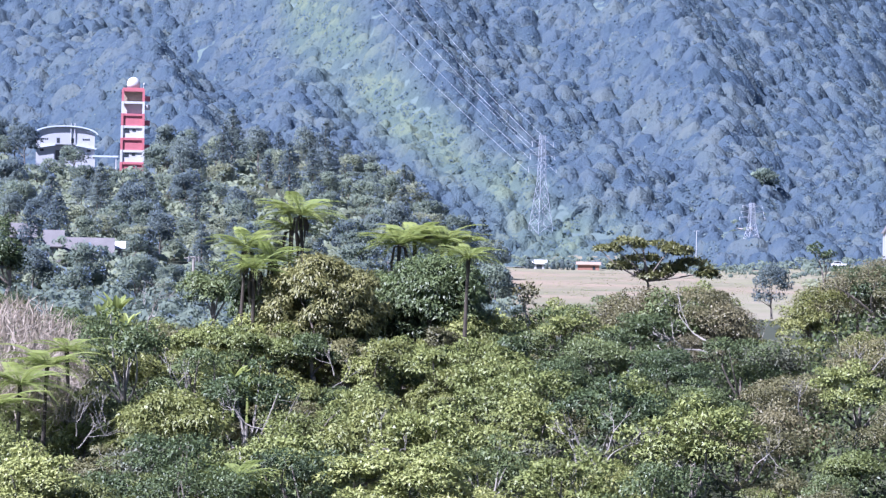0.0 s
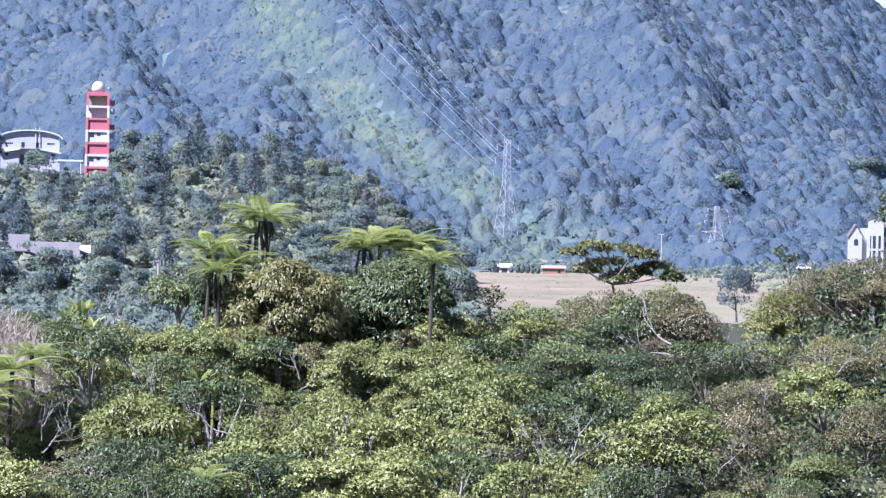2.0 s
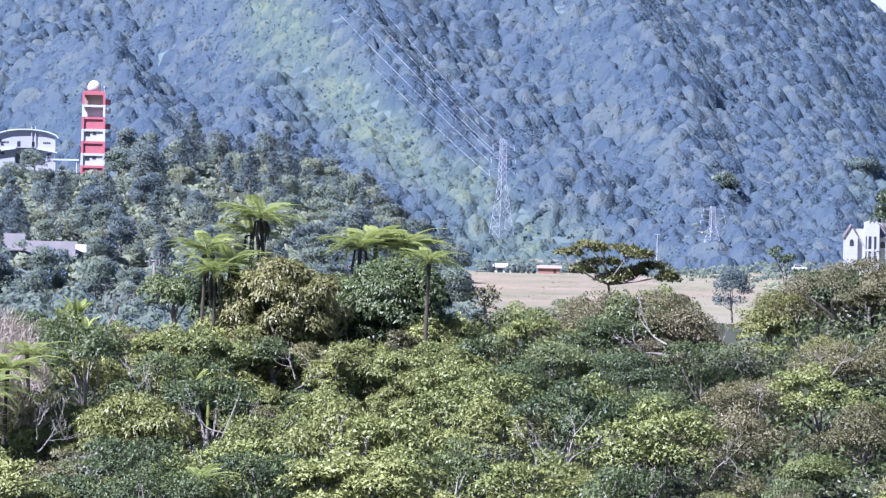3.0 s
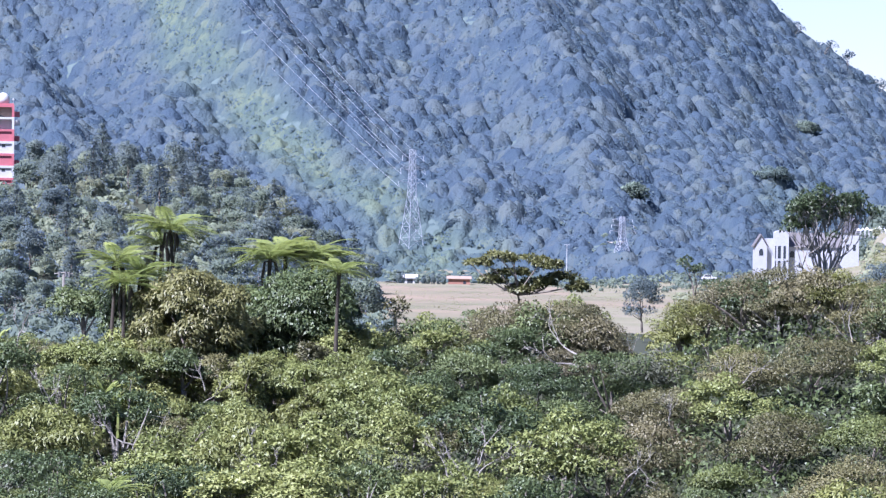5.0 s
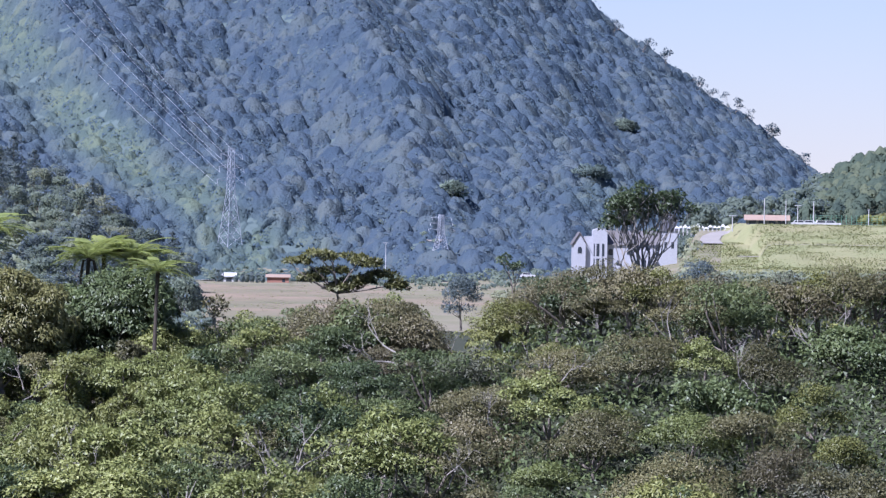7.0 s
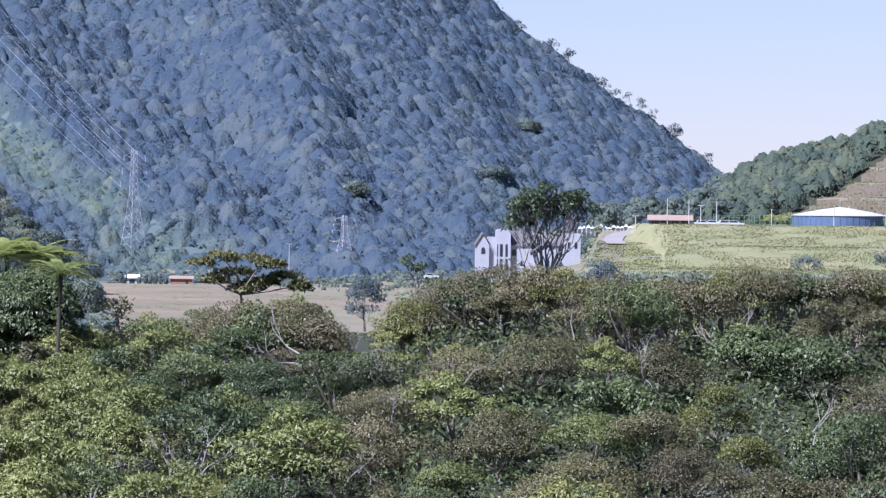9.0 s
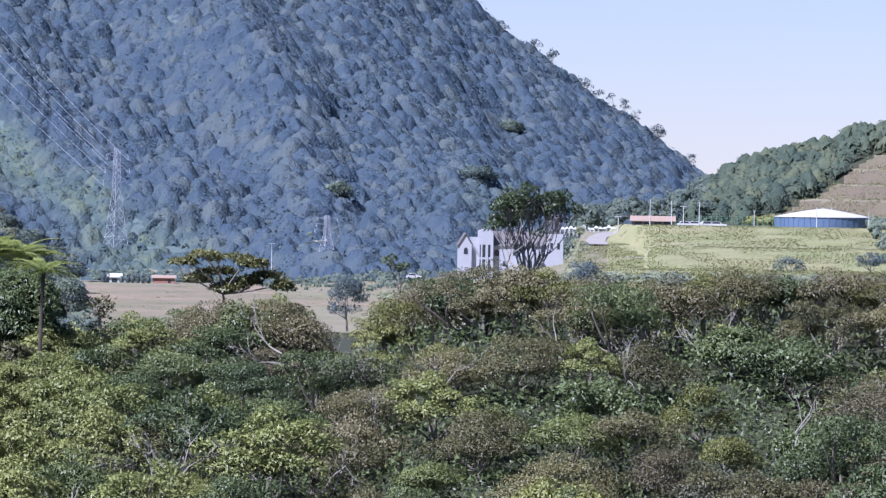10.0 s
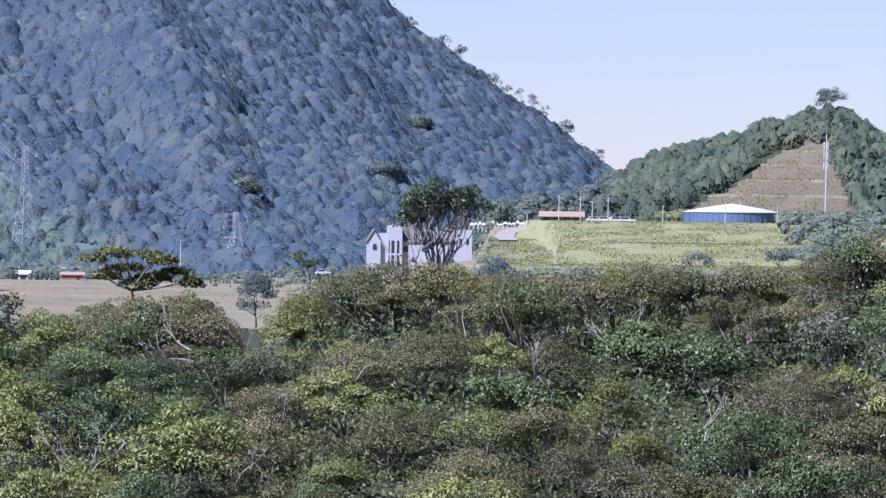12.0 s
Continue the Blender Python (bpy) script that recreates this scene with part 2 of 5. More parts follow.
def lattice(x, y, seed=0):
    """Smooth value noise in 0..1 on arrays."""
    xi, yi = np.floor(x), np.floor(y)
    fx, fy = x - xi, y - yi
    fx, fy = fx * fx * (3 - 2 * fx), fy * fy * (3 - 2 * fy)

    def h(a, b):
        s = np.sin(a * 127.1 + b * 311.7 + seed * 74.7) * 43758.5453
        return s - np.floor(s)
    top = h(xi, yi) * (1 - fx) + h(xi + 1, yi) * fx
    low = h(xi, yi + 1) * (1 - fx) + h(xi + 1, yi + 1) * fx
    return top * (1 - fy) + low * fy


def step(a, b, x):
    s = np.clip((x - a) / (b - a), 0, 1)
    return s * s * (3 - 2 * s)


# ---- the lie of the land ----
CREST = [(-6000, -330), (-900, -195), (-781, -191), (-631, -208), (-481, -205), (-361, -217), (-131, -213), (98, -186), (218, -174), (300, -150), (367, -135), (450, -142), (520, -165), (560, -184), (600, -186), (632, -155), (660, -128), (728, -92),
         (848, -69), (978, -74), (1078, -92), (1178, -89), (1278, -68), (1388, -81), (1500, -80), (1567, -66), (1626, -25), (1694, -8), (1900, -20), (6000, -330)]
RIDGE = [(-31000, 60), (-6000, 250), (-1200, 650), (-400, 760), (0, 800), (400, 660), (600, 535), (802, 366), (862, 312), (923, 276), (978, 240), (1028, 196), (1078, 174), (1128, 130), (1178, 92), (1216, 70), (1300, 20), (1600, -20), (6000, 60), (31000, 60)]
LEFT_HILL = [(-6000, -120), (-1500, 40), (-900, 60), (-787, 48), (-727, 40), (-553, 36), (-497, 28), (-388, 44), (-268, 36), (-167, 12), (-87, -8), (-26, -45), (15, -90), (56, -120), (120, -150), (6000, -150)]
RIGHT_HILL = [(-6000, -90), (1040, -90), (1150, 10), (1211, 50), (1278, 88), (1348, 104), (1425, 115), (1464, 140), (1524, 152), (1563, 170), (1613, 168), (1691, 128), (1800, 80), (2200, 40), (6000, -90)]


def bench(h, k):
    """Cuts a slope into level benches 4.4 m apart, where k is 1."""
    q = h / 4.4
    return h * (1 - k) + 4.4 * (np.floor(q) + np.clip((q - np.floor(q)) * 1.5, 0, 1)) * k


def land(u, d):
    """Height of the ground at a bearing and a distance."""
    u, d = np.broadcast_arrays(np.asarray(u, float), np.asarray(d, float))
    x, y = d * np.sin(u / 1e4), d * np.cos(u / 1e4)
    # valley floor, a little higher towards the right
    z = 8.5 * step(700, 1000, u) * step(500, 1000, d) + 4 * step(1650, 1950, d) + 3 * step(450, 700, u) * step(1300, 1900, d)
    # the hill on which the camera stands, and the wooded slope before it
    near = np.interp(d, [0, 12, 80, 200, 285], [18.4, 17.5, 2, -6, -3.2])
    top = EYE + 352 * bend(u, CREST) / 1e4 - 4.6
    slope = -3.2 + (top + 3.2) * np.clip((d - 285) / 67, 0, 1) ** 0.85
    back = z + (top - z) * (1 - step(360, 520, d))
    z = np.where(d < 285, near, np.where(d < 352, slope, np.where(d < 520, back, z)))
    # the hill with the white house
    lh = EYE + 1330 * bend(u, LEFT_HILL) / 1e4
    z = np.maximum(z, lh * step(900, 1335, d) * (1 - step(1400, 1650, d)))
    # the grassed bank and its level top, then the terraced hill
    back_k = step(1280, 1330, d)
    bank = 19.2 * step(1050 - 50 * back_k, 1125 - 60 * back_k, u + 6 * np.sin(d / 20)) * np.interp(d, [1060, 1170, 1222, 1231, 1285], [0.44, 0.55, 0.765, 0.77, 1.0])
    side = np.interp(d, [1060, 1200, 1350], [8.5, 10.8, 17.2]) * step(955, 1000, u)
    bank = np.maximum(bank, side)
    z = np.where((d > 1060) & (d < 1800), np.maximum(z, bank * (1 - step(1600, 1800, d))), z)
    rh = EYE + 1640 * bend(u, RIGHT_HILL) / 1e4
    s = np.clip((d - 1470) / 170, 0, 1)
    cut = step(1270, 1330, u) * (1 - step(1630, 1680, u))
    z = np.where((u > 1000) & (d > 1455), np.maximum(z, 18 * step(1080, 1130, u) + bench(np.maximum(rh - 18, 0) * s, cut) * (1 - step(1700, 1950, d))), z)
    # the mountain
    z = z + 4.6 * np.exp(-((u + 645) / 140) ** 2 - ((d - 1000) / 75) ** 2)
    d0 = 1730 + 140 * step(450, 1000, u) + 60 * np.sin(u / 170.0)
    zr = EYE + 2600 * bend(u, RIDGE) / 1e4
    s = np.clip((d - d0) / (2600 - d0), 0, 1)
    rough = (np.abs(lattice(x / 80 + 0.3 * y / 80, y / 400, 3) - 0.5) * 50 + lattice(x / 34, y / 110, 5) * 16 - 20) * np.sin(np.pi * np.clip(s, 0, 1)) ** 0.7
    spur = np.interp(s, [0, 0.2, 0.4, 0.65, 1], [210, 60, -130, -250, -300])
    hollow = np.interp(s, [0, 0.3, 0.65, 1], [-220, -400, -480, -520])
    gully = np.interp(s, [0.1, 0.35, 0.7, 1], [660, 570, 450, 380])
    flank = np.interp(s, [0.1, 0.5, 1], [1010, 900, 760])
    shape = 16 * np.exp(-((u - spur) / 70) ** 2) - 18 * np.exp(-((u - hollow) / 110) ** 2) - 8 * np.exp(-((u - gully) / 90) ** 2) - 8 * np.exp(-((u - flank) / 50) ** 2) + 7 * np.exp(-((u - gully + 150) / 80) ** 2)
    rough = (rough + shape * np.sin(np.pi * s) ** 0.6) * np.clip(bend(u, RIDGE) / 420, 0.03, 1)
    m = (zr - 4) * (s ** 1.12) * (1 - 0.8 * step(2620, 4300, d)) + rough + 4
    knob = 17 * np.exp(-((x - 268 * 0.1850) / 22) ** 2 - ((y - 1850) / 60) ** 2)
    return np.where(d > d0, np.maximum(z, m), z) + knob


def spot(u, d, lift=0.0, turn=0.0, z=None):
    """A pose on the ground that faces the camera."""
    a = u / 1e4
    h = float(land(u, d)) if z is None else z
    return Matrix.Translation((d * math.sin(a), d * math.cos(a), h + lift)) @ Matrix.Rotation(-a + radians(turn), 4, "Z")


def up_at(v, d):
    return EYE + d * math.tan(v / 1e4)


# ground: one sheet all round, finer where it is seen
us = np.concatenate([np.linspace(-31415.9265, -7000, 30), np.linspace(-6000, -1100, 14), np.arange(-1000, 1900, 13), np.linspace(2000, 7000, 14), np.linspace(8000, 31415.9265, 28)])
ds = np.concatenate([[0.001, 6, 12, 25, 50, 80, 110, 150, 200, 240, 270], np.arange(285, 460, 6), np.arange(465, 1000, 30), np.arange(1000, 1450, 7), np.arange(1450, 1640, 3), np.arange(1643, 1700, 7), np.arange(1705, 2760, 11), np.linspace(2800, 4900, 16)])
uu, dd = np.meshgrid(us, ds)
zz = land(uu, dd) + (lattice(dd * np.sin(uu / 1e4) / 6, dd * np.cos(uu / 1e4) / 6, 9) - 0.5) * 0.5
gv = np.stack([dd * np.sin(uu / 1e4), dd * np.cos(uu / 1e4), zz], -1).reshape(-1, 3)
nu = len(us)
ii, jj = np.meshgrid(np.arange(len(ds) - 1), np.arange(nu - 1), indexing="ij")
a = (ii * nu + jj).ravel()
gf = np.stack([a, a + 1, a + nu + 1, a + nu], -1)
me = bpy.data.meshes.new("ground")
me.from_pydata(gv.tolist(), [], gf.tolist())
for m in (SOIL, FIELD, PASTURE, CUT, SLOPE, MEADOW):
    me.materials.append(m)
fu, fd = (uu[:-1, :-1] + 5).ravel(), (dd[:-1, :-1] + 5).ravel()
wob = (lattice(fu / 25, fd / 60, 2) - 0.5)
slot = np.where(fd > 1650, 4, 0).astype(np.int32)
slot[(fd > 950) & (fd < 1760) & (fu > 20) & (fu < 1150)] = 5
slot[(fd > 800) & (fd < 1590 + 60 * wob) & (fu > 30 + 60 * wob) & (fu < 470 + 90 * wob)] = 1
slot[(fd > 1250) & (fd < 1420 + 90 * wob) & (fu > 400) & (fu < 740 + 60 * wob)] = 1
slot[(fd > 950) & (fd < 1475) & (fu > 1045)] = 2
slot[(fd > 1455) & (fd < 1700) & (fu > 1150)] = 0
cutting = (fd > 1455) & (fd < 1615) & (fu > 1318 + np.clip(fd - 1500, 0, 500) * 1.8 + 30 * wob) & (fu < 1650 - 0.5 * (fd - 1470))
slot[cutting] = 3
level = (((zz[:-1, :-1] + zz[1:, 1:]).ravel() / 2 - 18) / 4.4) % 1
slot[cutting & ((level > 0.9) | (level < 0.03))] = 5
me.polygons.foreach_set("material_index", slot)
me.polygons.foreach_set("use_smooth", np.ones(len(slot), bool))
me.update()
tagged(new("ground", me), "wooded hills, bare valley field and grassed bank", "ground", kind="structure")


# ---- foliage ----
def unit(a):
    return a / np.maximum(np.linalg.norm(a, axis=-1, keepdims=True), 1e-9)


def leaf_quads(p, out, length, width, droop=0.3, loose=0.7):
    """Folded leaf blades that start at p and point roughly outwards."""
    n = len(p)
    d = unit(out * 0.7 + rng.normal(size=(n, 3)) * loose * 0.6 + np.array([0, 0, -droop]))
    s = unit(np.cross(d, np.array([0, 0, 1.0]) + rng.normal(size=(n, 3)) * 0.45))
    nrm = np.cross(s, d)
    ln = (length * rng.uniform(0.6, 1.3, n))[:, None]
    wd = (width * rng.uniform(0.7, 1.3, n))[:, None]
    root = p + d * ln * 0.15
    return np.stack([root + s * wd, p + d * ln - nrm * ln * 0.1, root - s * wd * rng.uniform(0.3, 1.0, (n, 1)), unit(out)], 1)


def shell(n, low=-0.35):
    """Directions on a ball, few from below."""
    z = rng.uniform(low, 1, n)
    w = rng.uniform(0, 2 * np.pi, n)
    r = np.sqrt(1 - z * z)
    return np.stack([r * np.cos(w), r * np.sin(w), z], -1)


def puff_leaves(centre, radius, count, length, width, droop, loose, flat=0.75):
    o = shell(count)
    k = rng.uniform(0.55, 1.0, count)[:, None] ** 0.6
    p = np.asarray(centre) + o * k * radius * np.array([1, 1, flat])
    return leaf_quads(p, o, length, width, droop, loose)


def limb_path(a, b, sag=0.15, n=5):
    a, b = np.asarray(a, float), np.asarray(b, float)
    off = rng.normal(size=3) * np.linalg.norm(b - a) * sag * 0.5
    return [a + (b - a) * t + off * math.sin(math.pi * t) for t in np.linspace(0, 1, n)]


def broad_tree(name, m, label, material, height, spread, flat=0.6, puffs=26, per=85, length=0.34, width=0.09, droop=0.35, loose=0.8, bark=BARK, puff=0.95, limbs=5, hollow=0.35, bare=0.22, lean=0.38, lobes=0, stem=1.0):
    """A tree whose crown of leaf clumps sits on forking limbs."""
    t = thing(name, m, label, "tree")
    base = height * bare
    ch = height - base
    centres = []
    if isinstance(lobes, int):
        made = []
        for i in range(lobes):
            w, f = 2 * math.pi * (i + rng.uniform(-0.3, 0.3)) / max(lobes - 1, 1), 0.0 if i == 0 else rng.uniform(0.45, 0.72)
            made.append((f * spread * math.cos(w), f * spread * math.sin(w), base + ch * (0.62 if i == 0 else rng.uniform(0.22, 0.6)), spread * rng.uniform(0.30, 0.48), ch * rng.uniform(0.16, 0.3)))
        lobes = made
    for i in range(puffs if lobes else 0):
        lx, ly, lz, lr, lh = lobes[i % len(lobes)]
        o = shell(1, -0.3)[0] * rng.uniform(0.5, 1.0)
        centres.append((lx + o[0] * lr, ly + o[1] * lr, lz + o[2] * lh))
    for i in range(0 if lobes else puffs):
        o = shell(1, -0.55)[0]
        k = rng.uniform(hollow, 1.0) ** 0.5
        centres.append((o[0] * k * (spread - puff * 0.7), o[1] * k * (spread - puff * 0.7), base + ch * 0.42 + o[2] * k * (ch * 0.58 - puff * 0.4)))
    q = np.concatenate([puff_leaves(c, puff * k, int(per * k * k + 8), length, width, droop, loose, flat) for c, k in zip(centres, rng.uniform(0.45, 1.35, puffs))])
    q[:, -1] = unit(q[:, -1] * 0.65 + unit(q[:, 0] - np.array([0, 0, base + ch * 0.35])) * 0.65)
    tip = rng.normal(size=2) * 0.25
    fork = (tip[0], tip[1], base)
    part("trunk", Geo().tube([(0, 0, -1.5), (tip[0] * 0.4, tip[1] * 0.4, base * 0.5), fork, (tip[0], tip[1], base + ch * 0.3)], [0.2 * stem, 0.16 * stem, 0.13 * stem, 0.07 * stem], 7), bark, t)
    order = sorted(centres, key=lambda c: c[1])
    for c in order[::max(1, len(order) // limbs)][:limbs]:
        part("limb", Geo().tube(limb_path(fork, c), [0.085, 0.07, 0.055, 0.04, 0.02], 5), bark, t)
    part("crown", quad_mesh("crown", q, material, lean), material, t)
    return t


def frond_mesh(length, sag, pairs=30, wide=0.56):
    """An arching fern frond: a midrib with two rows of pinnae."""
    ts = np.linspace(0, 1, 8)
    mid = [(length * (t - 0.12 * t * t), 0, length * (0.42 * t - sag * t * t)) for t in ts]
    g = Geo().tube(mid, [0.03 * (1 - 0.8 * t) for t in ts], 4)
    for i in range(pairs):
        t = 0.12 + 0.87 * i / (pairs - 1)
        x, z = length * (t - 0.12 * t * t), length * (0.42 * t - sag * t * t)
        w = wide * math.sin(math.pi * (0.1 + 0.86 * t)) ** 0.8
        for s in (-1, 1):
            tip = (x + 0.16 * length * 0.5, s * w, z - 0.12 * w)
            k = 0.03 * length * 0.55
            g.add([(x - k, 0, z), (x + k, 0, z), (tip[0] - 0.02, s * w * 0.6, z - 0.06 * w), tip], [(0, 1, 3, 2)] if s > 0 else [(0, 2, 3, 1)])
    return g.mesh("frond", LEAF_FERN)


FRONDS = [frond_mesh(3.0, 0.50), frond_mesh(2.7, 0.62), frond_mesh(2.9, 0.40)]


def tree_fern(m, height, fronds=22, size=1.0, skirt=0, label="slender tree fern with arching light green fronds"):
    t = thing("tree_fern", m, label, "tree fern", "tree ferns on the crest")
    lean = rng.normal(size=2) * 0.18
    part("trunk", Geo().tube([(0, 0, -1.5), (lean[0] * 0.5, lean[1] * 0.5, height * 0.5), (lean[0], lean[1], height)], [0.14, 0.1, 0.13], 8), BARK_DARK, t, "dark fibrous trunk")
    for i in range(fronds):
        w = 2 * math.pi * (i + rng.uniform(-0.3, 0.3)) / fronds
        tip = rng.uniform(-14, 14) if i % 4 else rng.uniform(12, 30)
        at = Matrix.Translation((lean[0], lean[1], height)) @ Matrix.Rotation(w, 4, "Z") @ Matrix.Rotation(radians(-tip), 4, "Y") @ Matrix.Scale(size * rng.uniform(0.85, 1.1), 4)
        part("frond", FRONDS[i % 3], LEAF_FERN, t, at=at)
    for i in range(skirt):
        w = rng.uniform(0, 2 * math.pi)
        c, s = math.cos(w), math.sin(w)
        l = rng.uniform(1.2, 2.6)
        h = height - 0.1
        pts = [(lean[0], lean[1], h), (lean[0] + 0.35 * c, lean[1] + 0.35 * s, h - 0.1), (lean[0] + 0.5 * c, lean[1] + 0.5 * s, h - l * 0.5), (lean[0] + 0.42 * c, lean[1] + 0.42 * s, h - l)]
        part("dead_frond", Geo().tube(pts, [0.03, 0.1, 0.12, 0.02], 4), BARK_DARK, t, "brown hanging dead frond")
    return t


def grow(start, way, length, radius, depth, tubes, ends, spread=0.55, up=0.15):
    """Forking bare limbs."""
    pts, p, w = [start], Vector(start), Vector(way).normalized()
    for i in range(3):
        w = (w + Vector(rng.normal(size=3)) * 0.16 + Vector((0, 0, up * 0.4))).normalized()
        p = p + w * length / 3
        pts.append(p.copy())
    tubes.append((pts, [radius, radius * 0.88, radius * 0.76, radius * 0.65]))
    if depth == 0:
        ends.append(p)
        return
    for i in range(2 if rng.random() < 0.6 else 3):
        b = (w + Vector(rng.normal(size=3)) * spread + Vector((0, 0, up))).normalized()
        grow(p, b, length * rng.uniform(0.65, 0.9), radius * 0.62, depth - 1, tubes, ends, spread, up)


def limb_tree(name, m, label, material, bark, stems, length, radius, depth, per, size, width=0.09, leaf_len=0.3, spread=0.55, up=0.15, keep=1.0, tilt=0.35):
    """A tree or shrub whose bare limbs show, with leaf tufts at their ends."""
    t = thing(name, m, label, "tree")
    quads = []
    for s in range(stems):
        tubes, ends = [], []
        grow((rng.normal() * 0.08, rng.normal() * 0.08, -1.0 if s == 0 else -0.3), (rng.normal() * tilt, rng.normal() * tilt, 1), length * rng.uniform(0.8, 1.15), radius, depth, tubes, ends, spread, up)
        limb = part("limb", Geo().tube(*tubes[0], 5), bark, t)
        for pts, r in tubes[1:]:
            part("branch", Geo().tube(pts, r, 4), bark, limb)
        for e in ends:
            if rng.random() < keep:
                quads.append(puff_leaves(e, size * rng.uniform(0.6, 1.2), per, leaf_len, width, 0.2, 0.9, 0.7))
    if quads:
        part("crown", quad_mesh("crown", np.concatenate(quads), material), material, t)
    return t


def scatter_copies(sources, spots):
    """First one tree of each kind stands at a spot, then copies."""
    used = set()
    for k, m, low, high in spots:
        s = rng.uniform(low, high)
        turned = m @ Matrix.Rotation(rng.uniform(0, 6.28), 4, "Z")
        if (low, high) == (0, 0):
            continue
        if k not in used and low < 1 < high:
            sources[k].matrix_basis = turned
            used.add(k)
        else:
            copy_thing(sources[k], turned @ Matrix.Diagonal((s, s, s * rng.uniform(0.88, 1.08), 1)))
    for k, ob in enumerate(sources):
        if k not in used:
            for o in (*ob.children_recursive, ob):
                bpy.data.objects.remove(o)


HERE = Matrix()
KINDS = [
    broad_tree("broadleaf_tree", HERE, "bright green broadleaf tree with rounded leaf clumps", LEAF_BRIGHT, 6.4, 3.1, puffs=51, per=144, length=0.2, width=0.068, puff=0.64, flat=0.5, hollow=0.5, lobes=6),
    broad_tree("broadleaf_tree", HERE, "yellow-green broadleaf tree with drooping leaves", LEAF_YELLOW, 6.2, 3.0, puffs=48, per=144, length=0.245, width=0.059, droop=0.7, puff=0.64, flat=0.55, hollow=0.5, lobes=7),
    broad_tree("dense_tree", HERE, "dense dark green broadleaf tree with a domed crown", LEAF_DARK, 7.0, 3.3, puffs=54, per=160, length=0.173, width=0.059, puff=0.76, flat=0.5, hollow=0.5, lobes=6),
    broad_tree("flat_topped_tree", HERE, "light green flat-topped tree with feathery layers", LEAF_BRIGHT, 5.6, 3.6, flat=0.28, puffs=45, per=160, length=0.181, width=0.0408, droop=0.1, puff=0.88, lobes=7),
    broad_tree("olive_tree", HERE, "olive green small-leaved tree with a broken crown", LEAF_OLIVE, 5.4, 2.7, puffs=51, per=206, length=0.136, width=0.0472, flat=0.6, puff=0.6, hollow=0.45, lobes=7),
    broad_tree("vine_covered_tree", HERE, "brownish vine-draped tree with layered dry foliage", LEAF_BROWN, 5.4, 3.1, flat=0.42, puffs=48, per=206, length=0.145, width=0.0472, droop=0.6, puff=0.72, lobes=6),
    broad_tree("grey_leaved_tree", HERE, "grey-green large-leaved tree with glossy leaves", LEAF_GREY, 5.6, 2.8, puffs=39, per=114, length=0.254, width=0.0816, droop=0.5, bark=BARK_PALE, lobes=5),
    broad_tree("golden_shrub", HERE, "golden-green shrubby tree with a domed crown", LEAF_GOLD, 4.8, 2.1, puffs=36, per=175, length=0.136, width=0.0454, puff=0.56, hollow=0.5, lobes=4),
    broad_tree("olive_tree", HERE, "spreading olive tree with a wide low crown", LEAF_OLIVE, 4.8, 3.2, flat=0.4, puffs=54, per=198, length=0.136, width=0.0472, droop=0.3, puff=0.68, bark=BARK_PALE, hollow=0.5, lobes=7),
    limb_tree("slender_tree", HERE, "slender tree with pale bare stems and thin leaf tufts", LEAF_OLIVE, BARK_PALE, 4, 2.0, 0.06, 2, 90, 0.6, tilt=0.28, leaf_len=0.22, width=0.065),
    limb_tree("bare_shrub", HERE, "half-bare shrub with pale twisted branches", LEAF_YELLOW, BARK_PALE, 4, 1.7, 0.07, 2, 60, 0.5, tilt=0.65, keep=0.6, leaf_len=0.2, width=0.06),
    broad_tree("broken_tree", HERE, "tall ragged tree with separate leaf clumps", LEAF_DARK, 7.4, 2.7, puffs=30, per=175, length=0.2, width=0.0635, puff=0.6, hollow=0.5, bark=BARK_PALE, limbs=9, lobes=5),
    broad_tree("low_shrub", HERE, "low yellow-green shrub between the trees", LEAF_YELLOW, 3.4, 2.2, puffs=27, per=144, length=0.163, width=0.0544, puff=0.48, lobes=5),
]
spots = []
for d in np.arange(290, 372, 5.2):
    n = 17 if d < 358 else 15
    for i in range(n):
        w = 158 * 325 / d
        u = -860 + (i + (0.5 if int(d * 10) % 2 else 0)) * (2640 / n) + rng.normal() * 40
        left = 1 - step(150, 750, u + rng.normal() * 160)
        deep = 0.7 * math.exp(-((u - 350) / 110) ** 2)
        weights = np.array([2.6 * left * (1 - 0.7 * deep) + 0.25, 2.2 * left * (1 - 0.6 * deep) + 0.5, 0.9 + 2.5 * deep, 1.3 * left + 0.1, 0.6 + 2.0 * (1 - left), 1.5 * (1 - left) + 0.15, 0.35 + 0.9 * (1 - left), 0.25 * (1 - left) + 0.05, 0.3 + 1.5 * (1 - left), 0.7, 0.9, 0.8, 0.5])
        k = int(rng.choice(len(weights), p=weights / weights.sum()))
        spots.append((k, spot(u, d + rng.normal() * 1.2), 0.65, 1.4 if d < 318 else (1.2 if d < 336 else 1.02)))
for u in np.arange(-440, 190, 42):
    spots.append((int(rng.choice([0, 1, 3, 12, 2, 10])), spot(u + rng.normal() * 10, 340 + rng.normal() * 2), 0.7, 1.0))
for u, k in [(300, 5), (335, 8), (375, 5), (410, 5), (450, 8), (490, 5), (530, 2), (100, 0), (130, 3), (190, 2), (235, 0), (265, 3)]:
    spots.append((k, spot(u, 347 + rng.normal() * 2), 0.75, 1.0 if u < 290 else 1.1))
